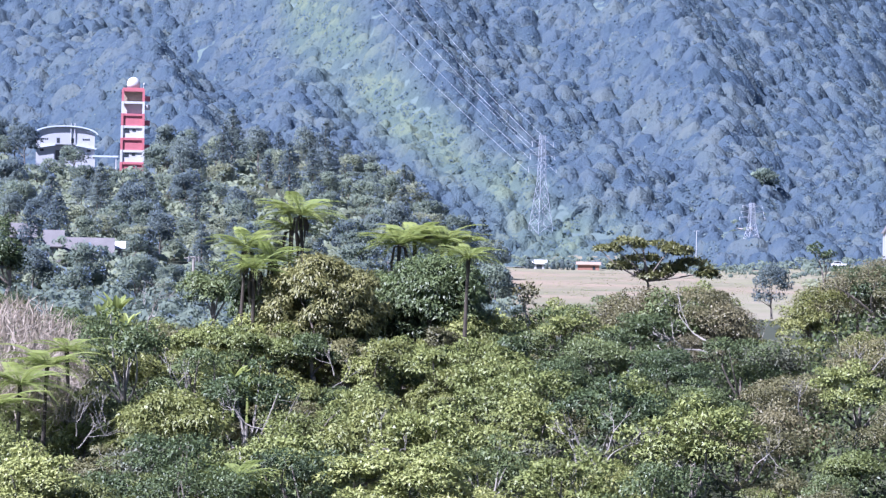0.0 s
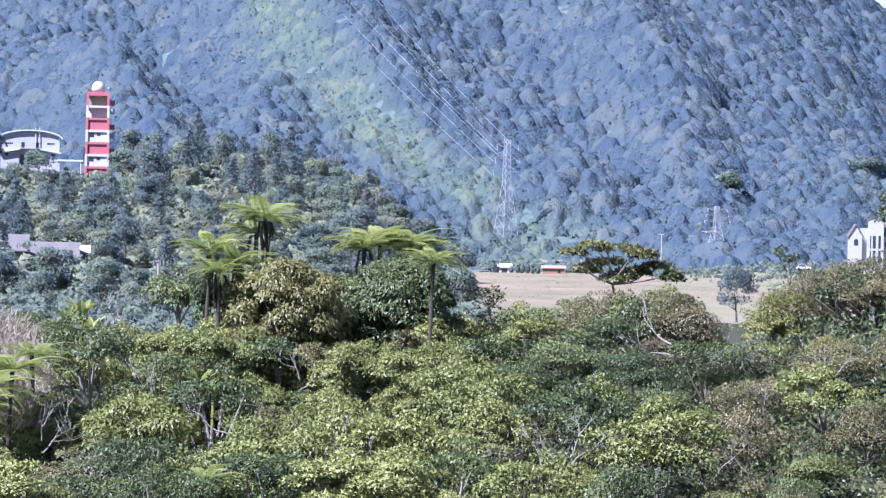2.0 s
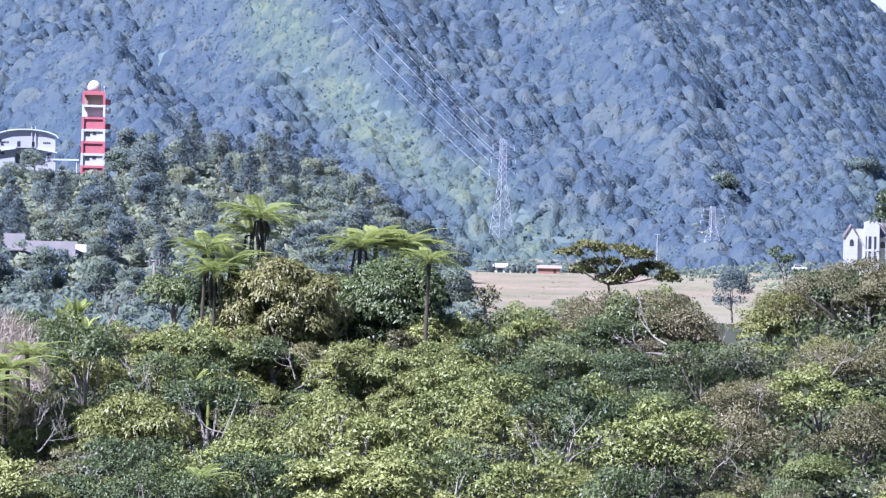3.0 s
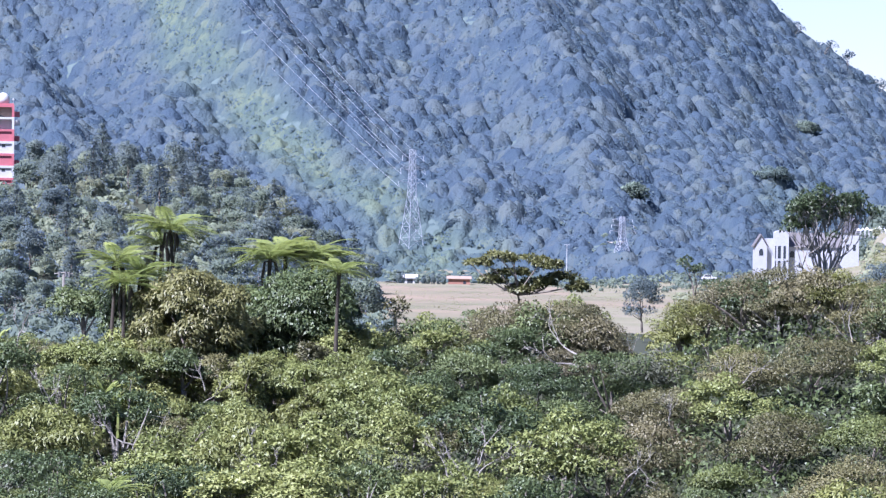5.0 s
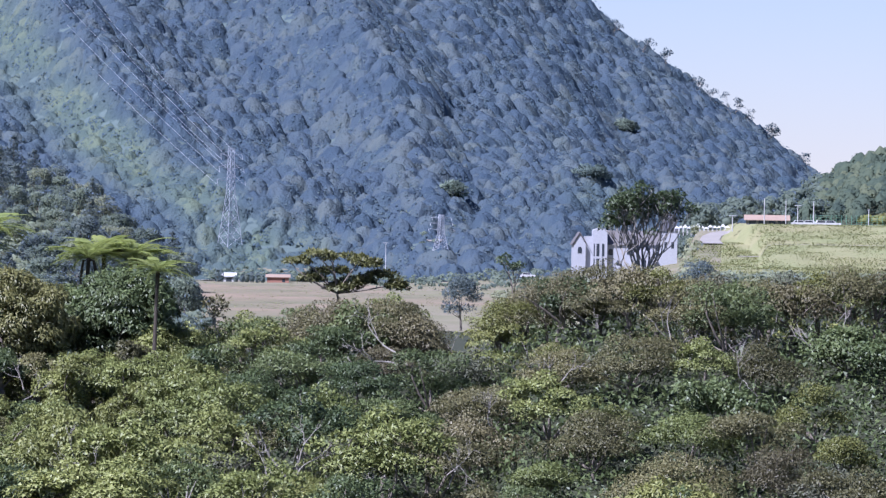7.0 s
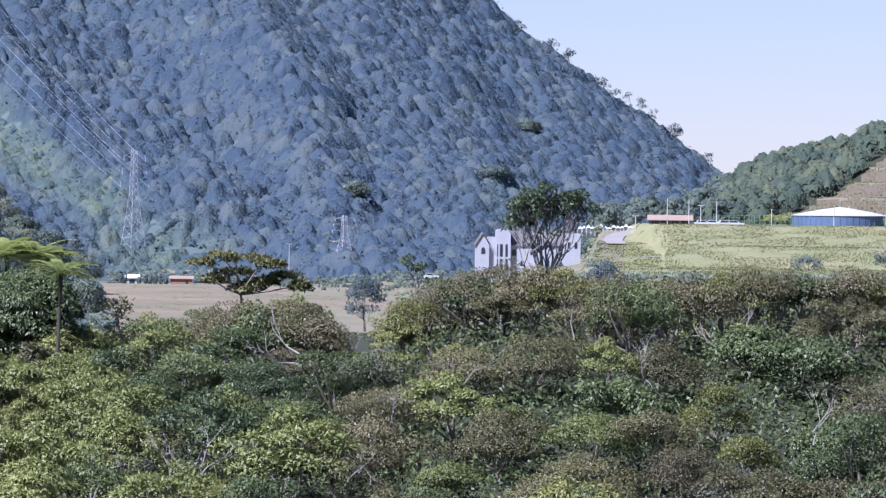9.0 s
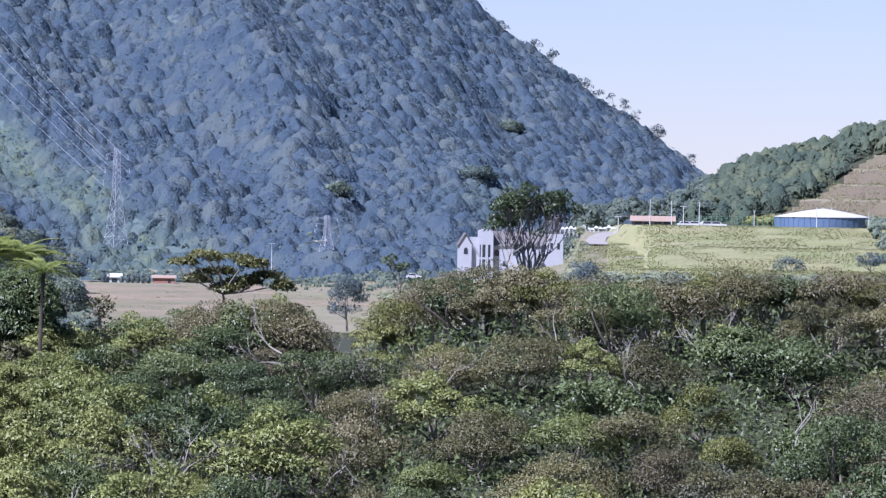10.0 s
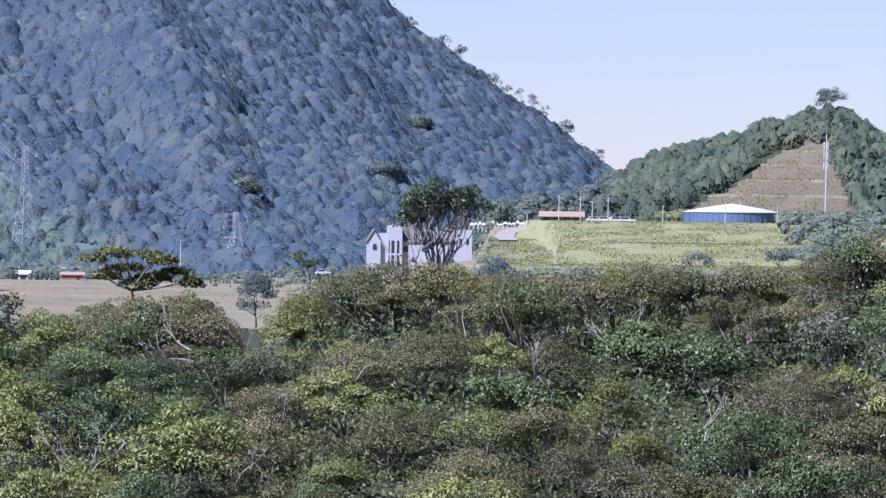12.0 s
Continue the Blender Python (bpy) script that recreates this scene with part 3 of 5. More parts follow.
# large single crowns, each with open room before it: bearing and elevation of the top, kind, height, spread
FEATURES = [(365, -132, "vine", 4.6, 3.0), (440, -138, "vine", 4.6, 2.8), (505, -168, "brown", 4.4, 2.6), (318, -150, "olive", 4.4, 2.4), (1206, -277, "gold", 4.2, 2.4), (984, -322, "green", 4.8, 3.2), (1265, -372, "gold", 3.4, 1.8), (1376, -189, "glossy", 4.6, 3.8), (1539, -250, "brown", 5.2, 4.8), (969, -396, "olive", 4.4, 3.8), (1160, -385, "brown", 4.2, 3.0),
            (592, -331, "vine", 5.0, 4.4), (635, -281, "olive", 4.2, 3.8), (345, -178, "deep", 4.4, 2.6), (403, -235, "deep", 5.2, 3.0), (300, -225, "deep", 4.6, 2.6), (215, -260, "deep", 5.0, 2.8), (455, -290, "deep", 4.8, 2.6), (1110, -200, "olive", 4.2, 3.0), (880, -190, "olive", 4.4, 3.2),
            (1440, -330, "glossy", 4.4, 3.2), (760, -215, "olive", 4.2, 3.2), (736, -425, "green", 3.2, 1.8), (1270, -170, "glossy", 3.6, 2.6), (1050, -270, "glossy", 4.2, 2.8), (820, -330, "olive", 4.4, 3.2)]


def stand_d(u, v, height):
    """Distance on the slope at which a tree of this height tops out at an elevation."""
    ds_ = np.arange(287, 356, 0.5)
    return float(ds_[np.argmin(np.abs(land(u, ds_) + height - EYE - ds_ * v / 1e4))])


TALL = [6.7, 6.5, 7.3, 5.9, 5.7, 5.7, 5.9, 5.0, 5.1, 5.6, 4.8, 7.7, 3.6]
room = [(u, stand_d(u, v, h), w) for u, v, k, h, w in FEATURES]
for i, (k, m, low, high) in enumerate(spots):
    x, y, z = m.translation
    u, d = x / y * 1e4, math.hypot(x, y)
    tallest = EYE + d * (float(bend(u, CREST)) + float(np.interp(u, [40, 120, 470, 530, 900, 960], [48, 28, 28, 10, 12, 24]))) / 1e4 - float(land(u, d))
    high = min(high, max(tallest / TALL[k], 0.45))
    spots[i] = (k, m, min(low, high * 0.75), high)
    if any(abs(u - fu) < (w * 0.75 + 0.8) * 1e4 / fd and fd - 9 < d < fd + 2.5 for fu, fd, w in room):
        spots[i] = (k, m, 0, 0)
scatter_copies(KINDS, spots)

# undergrowth that closes the gaps between the trees
n = 100000
u, d = rng.uniform(-900, 1820, n), rng.uniform(286, 366, n)
p = np.stack([d * np.sin(u / 1e4), d * np.cos(u / 1e4), land(u, d) + rng.uniform(0, 1.9, n)], -1)
o = unit(rng.normal(size=(n, 3)) + np.array([0, -0.4, 0.9]))
tagged(new("undergrowth", quad_mesh("undergrowth", leaf_quads(p, o, 0.42, 0.12), LEAF_DARK)), "low leafy undergrowth between the trees", "undergrowth", kind="stuff")

# tall trees and ferns on the crest
broad_tree("crest_tree", spot(-211, 344, z=up_at(-288, 344)), "tall round yellow-green tree with drooping leaves", LEAF_CREST, 6.6, 3.9, puffs=130, per=230, length=0.32, width=0.07, droop=0.9, flat=0.7, puff=0.8, bare=0.0, hollow=0.6)
broad_tree("crest_tree", spot(-13, 349, z=up_at(-270, 349)), "tall dense dark green tree with glossy leaves", LEAF_DARK, 6.0, 4.0, puffs=120, per=230, length=0.30, width=0.08, droop=0.8, flat=0.7, puff=0.85, bare=0.0, hollow=0.6)
for u, v, d, low, size, skirt in [(-357, -97, 347, -225, 0.85, 9), (-240, -36, 352, -215, 1.05, 5), (-300, -118, 346, -225, 0.85, 6), (-275, -62, 354, -215, 0.8, 4), (-84, -84, 354, -230, 1.0, 3), (-5, -76, 355, -230, 1.0, 2), (41, -106, 343, -232, 0.75, 0),
                              (-48, -78, 356, -230, 0.9, 0), (15, -90, 356, -230, 0.9, 0), (-335, -132, 344, -225, 0.8, 6), (-360, -505, 293, -580, 0.75, 0), (-745, -345, 313, -440, 1.05, 0), (-700, -312, 317, -420, 0.95, 0), (-785, -392, 309, -470, 1.05, 0), (-655, -285, 321, -400, 0.75, 0)]:
    tree_fern(spot(u, d, z=up_at(low, d)), d * (v - low) / 1e4, fronds=28, size=size * 1.15, skirt=skirt)
broad_tree("umbrella_tree", spot(368, 357, z=up_at(-172, 357)), "thin spreading tree with flat open leaf tiers", LEAF_CREST, 3.9, 4.2, flat=0.4, puffs=110, per=80, length=0.24, width=0.075, droop=0.25, bark=BARK, puff=0.42, limbs=12, bare=0.3, stem=0.5,
           lobes=[(-2.7, 0.4, 3.1, 1.2, 0.22), (-1.3, -0.5, 3.55, 1.3, 0.25), (0.4, 0.3, 3.35, 1.3, 0.3), (1.7, -0.4, 3.0, 1.1, 0.3), (2.7, 0.2, 2.3, 1.0, 0.35), (3.3, -0.3, 1.6, 0.8, 0.4), (-0.6, 0.6, 2.5, 1.1, 0.25), (1.3, 0.5, 1.9, 1.0, 0.4), (-2.0, 0.3, 2.0, 0.9, 0.3), (0.2, -0.3, 1.5, 1.1, 0.4)])
for u, h in [(-352, 4.2), (-322, 3.6), (-285, 4.6), (-250, 5.0)]:
    broad_tree("creeper_clad_trunk", spot(u, 349, z=up_at(-262, 349)), "dark creeper-draped trunk below the tree ferns", LEAF_DARK, h, 1.1, puffs=20, per=150, length=0.22, width=0.06, droop=0.9, puff=0.55)
for u, v, h, w in [(-325, -150, 4.6, 1.9), (-268, -128, 5.0, 2.0), (-110, -135, 4.8, 2.0), (-60, -150, 4.4, 1.9), (28, -160, 4.0, 1.7), (-160, -170, 4.0, 1.8)]:
    broad_tree("dense_tree", spot(u, 352, z=up_at(v, 352) - h), "dense dark green tree below the tree ferns", LEAF_DARK, h, w, puffs=40, per=200, length=0.24, width=0.07, droop=0.8, flat=0.8, puff=0.7, hollow=0.6, bare=0.08)
for i, u in enumerate(np.arange(-450, 140, 33)):
    mat = (LEAF_BRIGHT, LEAF_YELLOW, LEAF_DARK, LEAF_BRIGHT, LEAF_OLIVE)[i % 5]
    h, dd_ = rng.uniform(2.8, 4.4), rng.uniform(334, 341)
    broad_tree("crest_shrub", spot(u + rng.normal() * 10, dd_, z=up_at(-245 + rng.uniform(-25, 30), dd_) - h), "leafy green shrub at the foot of the tall crest trees", mat, h, rng.uniform(1.3, 2.4), flat=0.5, puffs=40, per=120, length=0.2, width=0.065, droop=0.4, puff=0.55, bare=0.08, lobes=5)
limb_tree("sapling", spot(157, 345, z=up_at(-212, 345)), "sparse sapling with large leaves", LEAF_OLIVE, BARK_PALE, 2, 1.2, 0.05, 2, 26, 0.5, tilt=0.2)
limb_tree("old_tree", spot(900, 366, z=up_at(-105, 366)), "old gnarled tree with bare grey limbs and sparse leaf tufts", LEAF_DARK, BARK_PALE, 15, 2.0, 0.1, 3, 90, 0.42, leaf_len=0.2, width=0.07, tilt=0.5, up=0.3, spread=0.42, keep=0.55)


def canopy_d(u, v):
    """Distance at which the near canopy shows at an elevation."""
    f = np.clip((v + 560) / (float(bend(u, CREST)) + 560), 0.02, 1)
    return 290 + 60 * f ** 1.18 - 3.0


# bare pale branches that stand out of the canopy
for u, v, size, tilt in [(-445, -330, 1.0, 0.5), (-640, -395, 1.0, 0.4), (-590, -370, 0.9, 0.3), (-190, -280, 0.8, 0.7), (-310, -380, 1.1, 0.9), (250, -420, 1.2, 0.3), (300, -400, 1.1, 0.25), (240, -500, 1.2, 0.35), (-60, -430, 1.0, 0.6), (470, -205, 1.3, 1.4), (640, -310, 0.9, 0.8), (760, -250, 0.8, 0.6), (1080, -240, 0.9, 0.5), (1380, -330, 1.1, 0.7), (-520, -190, 1.1, 0.3), (560, -420, 0.9, 0.6)]:
    d = canopy_d(u, v)
    limb_tree("dead_branches", spot(u, d, z=up_at(v - 30, d)), "bare pale grey branches rising out of the canopy", LEAF_OLIVE, BARK_PALE, 2, 1.0 * size, 0.045 * size, 3, 6, 0.25, tilt=tilt, keep=0.15, leaf_len=0.16, width=0.05)


FEATURE_KINDS = {
    "gold": ("golden_shrub", "golden-green domed shrub with tiny leaves", LEAF_GOLD, dict(puffs=40, per=198, length=0.13, width=0.05, puff=0.7, lobes=4)),
    "green": ("dense_tree", "dense green tree with a flat bright leafy top", LEAF_BRIGHT, dict(puffs=50, per=198, length=0.16, width=0.055, flat=0.45, puff=0.9, lobes=5)),
    "deep": ("dense_tree", "dense deep green tree with layered fine foliage", LEAF_DARK, dict(puffs=70, per=190, length=0.15, width=0.052, flat=0.45, puff=0.75, lobes=6)),
    "glossy": ("dense_tree", "dense dark tree with large glossy leaves", LEAF_DARK, dict(puffs=60, per=90, length=0.25, width=0.095, droop=0.5, puff=0.85, lobes=6)),
    "brown": ("domed_tree", "wide domed brown-olive tree with fine foliage", LEAF_BROWN, dict(puffs=90, per=198, length=0.12, width=0.045, flat=0.6, puff=0.8, lobes=8)),
    "vine": ("vine_covered_tree", "broad tree smothered in brownish vines", LEAF_BROWN, dict(puffs=80, per=144, length=0.18, width=0.06, droop=0.8, flat=0.6, puff=0.85, lobes=9)),
    "olive": ("domed_tree", "rounded olive-green tree with fine foliage", LEAF_OLIVE, dict(puffs=80, per=180, length=0.13, width=0.048, flat=0.5, puff=0.8, lobes=7)),
}
for u, v, k, h, w in FEATURES:
    d = stand_d(u, v, h)
    name, label, mat, more = FEATURE_KINDS[k]
    broad_tree(name, spot(u, d), label, mat, h, w, hollow=0.7, bare=0.12, **more)

# the last row of crowns along the crest
for i, u in enumerate([312, 352, 398, 440, 486, *range(650, 1720, 47)]):
    name, label, mat, more = FEATURE_KINDS[("olive", "brown", "glossy", "olive", "vine", "gold")[i % 6]]
    h, d = rng.uniform(3.6, 4.6), rng.uniform(349, 354)
    more = dict(more, puffs=44, per=int(more["per"] * 0.8))
    broad_tree(name, spot(u + rng.normal() * 9, d, z=up_at(float(bend(u, CREST)) + rng.uniform(-6, 14), d) - h), label, mat, h, rng.uniform(1.9, 3.0), bare=0.1, **more)


def banana(m, height, label):
    """A clump of long upright strap leaves."""
    t = thing("banana_plant", m, label, "plant", "banana plants")
    part("stem", Geo().tube([(0, 0, -1.5), (0, 0, height * 0.35)], [0.12, 0.09], 6), LEAF_FERN, t)
    for i in range(8):
        w, l, a = rng.uniform(0, 6.28), height * rng.uniform(0.6, 0.85), rng.uniform(0.2, 0.75)
        c, n_ = np.array([math.cos(w), math.sin(w), 0]), np.array([-math.sin(w), math.cos(w), 0])
        g, ks = Geo(), np.linspace(0, 1, 7)
        mid = [np.array([0, 0, height * 0.35]) + c * l * (a * k + 0.25 * k * k) + np.array([0, 0, l * (k - 0.45 * a * k * k)]) for k in ks]
        wide = [0.03 + 0.2 * math.sin(math.pi * min(1, 0.12 + 0.86 * k)) for k in ks]
        v = [p + n_ * wd * sd + np.array([0, 0, 0.06 * abs(sd)]) for p, wd in zip(mid, wide) for sd in (-1, 0, 1)]
        g.add(v, [(q * 3 + j, q * 3 + j + 1, q * 3 + j + 4, q * 3 + j + 3) for q in range(6) for j in range(2)])
        part("leaf", g, LEAF_FERN, t)
    return t


for u, v, h in [(-365, -312, 1.5), (-340, -325, 1.3), (-305, -350, 1.2), (-600, -215, 1.9), (-575, -205, 2.1), (-560, -225, 1.8)]:
    d = canopy_d(u, v)
    banana(spot(u, d + 2, z=up_at(v - 40, d)), h, "bright green plant with long upright strap leaves")

# ---- woods of the mountain and the hills ----
def clump_quads(p, out, size):
    """Leaf clumps that lie along the outside of a crown."""
    n = len(p)
    o = unit(out + rng.normal(size=(n, 3)) * 0.3)
    a = unit(np.cross(o, rng.normal(size=(n, 3))))
    b = np.cross(o, a)
    s = (size * rng.uniform(0.5, 1.2, n))[:, None]
    r = rng.uniform(0.7, 1.25, (3, n, 1))
    return np.stack([p + a * s * r[0], p + (b * 0.87 - a * 0.5) * s * r[1], p - (b * 0.87 + a * 0.5) * s * r[2], unit(out)], 1)


def dome_faces(segs=9):
    """The triangles of an open dome of radius 1."""
    rings = [(math.cos(a), math.sin(a)) for a in (-0.5, 0.1, 0.65, 1.15)]
    pt = [[np.array([r * math.cos(2 * math.pi * j / segs), r * math.sin(2 * math.pi * j / segs), z]) for j in range(segs)] for r, z in rings]
    tris = []
    for i in range(len(rings) - 1):
        for j in range(segs):
            k = (j + 1) % segs
            tris += [(pt[i][j], pt[i][k], pt[i + 1][k]), (pt[i][j], pt[i + 1][k], pt[i + 1][j])]
    tris += [(pt[-1][j], pt[-1][(j + 1) % segs], np.array([0, 0, 1.0])) for j in range(segs)]
    return np.array(tris)


DOME = dome_faces()


def canopy(name, label, material, u, d, radius, rise, per, size, flat=0.8, inner=False):
    """Many crowns in one mesh: woods too far off to count."""
    n = len(u)
    z = land(u, d) + rise
    c = np.stack([d * np.sin(u / 1e4), d * np.cos(u / 1e4), z], -1)
    lobes = 5
    lo = shell(n * lobes, -0.1).reshape(n, lobes, 3)
    lc = c[:, None, :] + lo * radius[:, None, None] * np.array([0.62, 0.62, 0.62 * flat])
    lr = radius[:, None] * rng.uniform(0.35, 0.62, (n, lobes))
    o = shell(n * lobes * per, -0.45).reshape(n, lobes, per, 3)
    p = lc[:, :, None, :] + o * lr[:, :, None, None] * np.array([1, 1, flat]) * rng.uniform(0.9, 1.06, (n, lobes, per, 1))
    q = clump_quads(p.reshape(-1, 3), unit(o * 0.6 + lo[:, :, None, :] * 0.7).reshape(-1, 3), size)
    if inner:
        t = DOME[None] * (1 + 0.16 * rng.normal(size=(n, 1, 1, 1)))
        bump = 1 + 0.12 * np.sin(DOME[None] @ rng.normal(size=(n, 1, 3, 3)) * 3)
        dome = c[:, None, None, :] + t * bump * radius[:, None, None, None] * np.array([0.56, 0.56, 0.55 * flat]) - np.array([0, 0, 0.3])
        way = np.broadcast_to(unit(DOME.mean(1))[None, :, None, :], (n, len(DOME), 1, 3))
        q = np.concatenate([q, np.concatenate([dome, way], 2).reshape(-1, 4, 3)])
    return tagged(new(name, quad_mesh(name, q, material, 0.8)), label, "woods", kind="stuff")


gx, gd = np.meshgrid(np.arange(-240, 340, 6.8), np.arange(1700, 2660, 9.0))
gx, gd = (gx + rng.normal(size=gx.shape) * 3.0).ravel(), (gd + rng.normal(size=gd.shape) * 3.5).ravel()
gu = gx / gd * 1e4
gz = land(gu, gd)
gve = (gz - EYE) / gd * 1e4
edge = 1730 + 140 * step(450, 1000, gu) + 60 * np.sin(gu / 170.0)
seen = (gd > edge - 25) & (gu > -900) & (gu < 1290) & (gve < 430)
seen &= ~((np.abs(gu - 545) < 34) & (gve < -35) & (gve > -84)) & ~((np.abs(gu - 172) < 26) & (gve < -35) & (gve > -85))
gu, gd, gve = gu[seen], gd[seen], gve[seen]
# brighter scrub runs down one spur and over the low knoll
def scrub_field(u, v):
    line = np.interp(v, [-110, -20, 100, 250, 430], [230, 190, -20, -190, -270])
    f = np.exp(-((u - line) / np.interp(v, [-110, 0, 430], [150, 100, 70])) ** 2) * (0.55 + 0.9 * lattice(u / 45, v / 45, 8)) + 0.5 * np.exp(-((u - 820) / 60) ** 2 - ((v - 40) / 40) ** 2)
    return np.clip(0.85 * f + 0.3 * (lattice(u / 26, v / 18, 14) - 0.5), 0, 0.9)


big = lattice(gu / 40, gd / 70, 6)
low = scrub_field(gu, gve)
rad = (2.4 + 2.4 * big + rng.uniform(-0.5, 1.6, len(gu))) * (1 - 0.35 * low)


def crown_tones(cu, cd):
    """A tone of its own for every crown, the same for its sheet and its sprays."""
    h = np.sin(cu * 12.9898 + cd * 78.233) * 43758.5453
    return h - np.floor(h)


def canopy_sheet(name, label, material, cu, cd, radius, height, span, reach, base, fine_u=3.6, fine_d=1.8):
    """An unbroken forest canopy: a sheet over the land that swells into a crown at every tree."""
    us_, ds_ = np.arange(span[0], span[1], fine_u), np.arange(reach[0], reach[1], fine_d)
    U, D = np.meshgrid(us_, ds_)
    X, Y = D * np.sin(U / 1e4), D * np.cos(U / 1e4)
    lump = np.full(U.shape, base)
    own = np.full(U.shape, 0.3)
    tones = crown_tones(cu, cd)
    cx, cy = cd * np.sin(cu / 1e4), cd * np.cos(cu / 1e4)
    for i in range(len(cu)):
        r = radius[i]
        i0, i1 = int((cd[i] - r - reach[0]) / fine_d), int((cd[i] + r - reach[0]) / fine_d) + 2
        j0, j1 = int((cu[i] - r / cd[i] * 1e4 - span[0]) / fine_u), int((cu[i] + r / cd[i] * 1e4 - span[0]) / fine_u) + 2
        if i1 < 1 or j1 < 1:
            continue
        w = (slice(max(i0, 0), i1), slice(max(j0, 0), j1))
        q = ((X[w] - cx[i]) ** 2 + (Y[w] - cy[i]) ** 2) / (r * r)
        rise_ = np.where(q < 1, height[i] * np.maximum(1 - q, 0) ** 0.5, base)
        own[w] = np.where(rise_ > lump[w], tones[i], own[w])
        lump[w] = np.maximum(lump[w], rise_)
    lump += (lattice(X / 1.7, Y / 2.6, 21) - 0.5) * 1.5 + (lattice(X / 0.9, Y / 1.8, 22) - 0.5) * 0.9
    Z = land(U, D) + lump
    nu_ = len(us_)
    ii_, jj_ = np.meshgrid(np.arange(len(ds_) - 1), np.arange(nu_ - 1), indexing="ij")
    a_ = (ii_ * nu_ + jj_).ravel()
    faces = np.stack([a_, a_ + 1, a_ + nu_ + 1, a_ + nu_], -1)
    cover = (lump > -3.0).ravel()
    faces = faces[cover[faces].all(1)]
    me_ = bpy.data.meshes.new(name)
    me_.vertices.add(X.size)
    me_.vertices.foreach_set("co", np.stack([X, Y, Z], -1).astype(np.float32).ravel())
    me_.loops.add(faces.size)
    me_.loops.foreach_set("vertex_index", faces.astype(np.int32).ravel())
    me_.polygons.add(len(faces))
    me_.polygons.foreach_set("loop_start", np.arange(0, faces.size, 4, dtype=np.int32))
    me_.polygons.foreach_set("use_smooth", np.ones(len(faces), bool))
    me_.update(calc_edges=True)
    me_.attributes.new("crown_tone", "FLOAT", "POINT").data.foreach_set("value", own.astype(np.float32).ravel())
    me_.materials.append(material)
    return tagged(new(name, me_), label, "woods", kind="stuff")


def crown_leaves(name, label, material, cu, cd, radius, height, per, size):
    """Leaf sprays that break the outline of the crowns of a canopy sheet."""
    n = len(cu)
    o = shell(n * per, 0.0).reshape(n, per, 3)
    o[:, :, 1] = -np.abs(o[:, :, 1])
    c = np.stack([cd * np.sin(cu / 1e4), cd * np.cos(cu / 1e4), land(cu, cd)], -1)
    p = c[:, None, :] + o * np.stack([radius * 0.96, radius * 0.96, height], -1)[:, None, :] * rng.uniform(0.96, 1.03, (n, per, 1))
    q = clump_quads(p.reshape(-1, 3), unit(o + np.array([-0.1, -0.7, 0.5])).reshape(-1, 3), size)
    me_ = quad_mesh(name, q, material, 1.0)
    me_.attributes.new("crown_tone", "FLOAT", "POINT").data.foreach_set("value", np.repeat(crown_tones(cu, cd), per * 3).astype(np.float32))
    return tagged(new(name, me_), label, "woods", kind="stuff")


# a second, smaller storey of crowns between the large ones
cu = np.concatenate([gu, np.repeat(gu, 3) + rng.normal(size=3 * len(gu)) * 22])
cd = np.concatenate([gd, np.repeat(gd, 3) + rng.normal(size=3 * len(gu)) * 5])
cr = np.concatenate([rad, rng.uniform(1.3, 2.9, 3 * len(gu))])
chh = cr * rng.uniform(0.6, 1.0, len(cr)) + rng.uniform(0.0, 1.9, len(cr)) ** 1.4 * (1 - 0.8 * np.concatenate([low, np.repeat(low, 3)]))
forest = canopy_sheet("mountain_forest", "rainforest canopy on the mountain, haze painted into its blue-green", LEAF_HAZED, cu, cd, cr, chh, (-900.0, 1290.0), (1650.0, 2668.0), 0.2, 3.6, 1.8)
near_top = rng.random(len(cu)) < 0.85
crown_leaves("mountain_leaves", "leaf sprays on the mountain crowns, coloured for haze", LEAF_HAZED_SPRAY, cu[near_top], cd[near_top], cr[near_top], chh[near_top], 15, 0.5)
vx = np.empty(len(forest.data.vertices) * 3, np.float32)
forest.data.vertices.foreach_get("co", vx)
vx = vx.reshape(-1, 3)
vd = np.hypot(vx[:, 0], vx[:, 1])
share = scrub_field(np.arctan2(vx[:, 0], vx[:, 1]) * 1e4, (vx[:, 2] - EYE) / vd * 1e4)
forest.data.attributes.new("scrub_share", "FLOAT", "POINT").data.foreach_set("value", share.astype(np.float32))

# wood on both flanks and along the top of the terraced hill
n = 1900
hu, hd = rng.uniform(1150, 1800, n), rng.uniform(1465, 1700, n)
cutting = (hu > 1312 + np.clip(hd - 1500, 0, 500) * 1.8) & (hu < 1650 - 0.5 * (hd - 1470)) & (hd < 1604)
yard = (hd < 1490) & (hu < 1330)
hu, hd = hu[~cutting & ~yard], hd[~cutting & ~yard]
rad = rng.uniform(1.3, 3.4, len(hu))
tall = rad * 0.9 + rng.uniform(0.3, 3.2, len(hu))
canopy_sheet("hill_wood", "green wood on the flanks of the terraced hill", LEAF_HILL, hu, hd, rad, tall, (1150.0, 1800.0), (1462.0, 1706.0), -5.0, 3.2, 1.2)
crown_leaves("hill_wood_leaves", "leaf sprays of the wood on the terraced hill", LEAF_HILL, hu, hd, rad, tall, 40, 0.42)

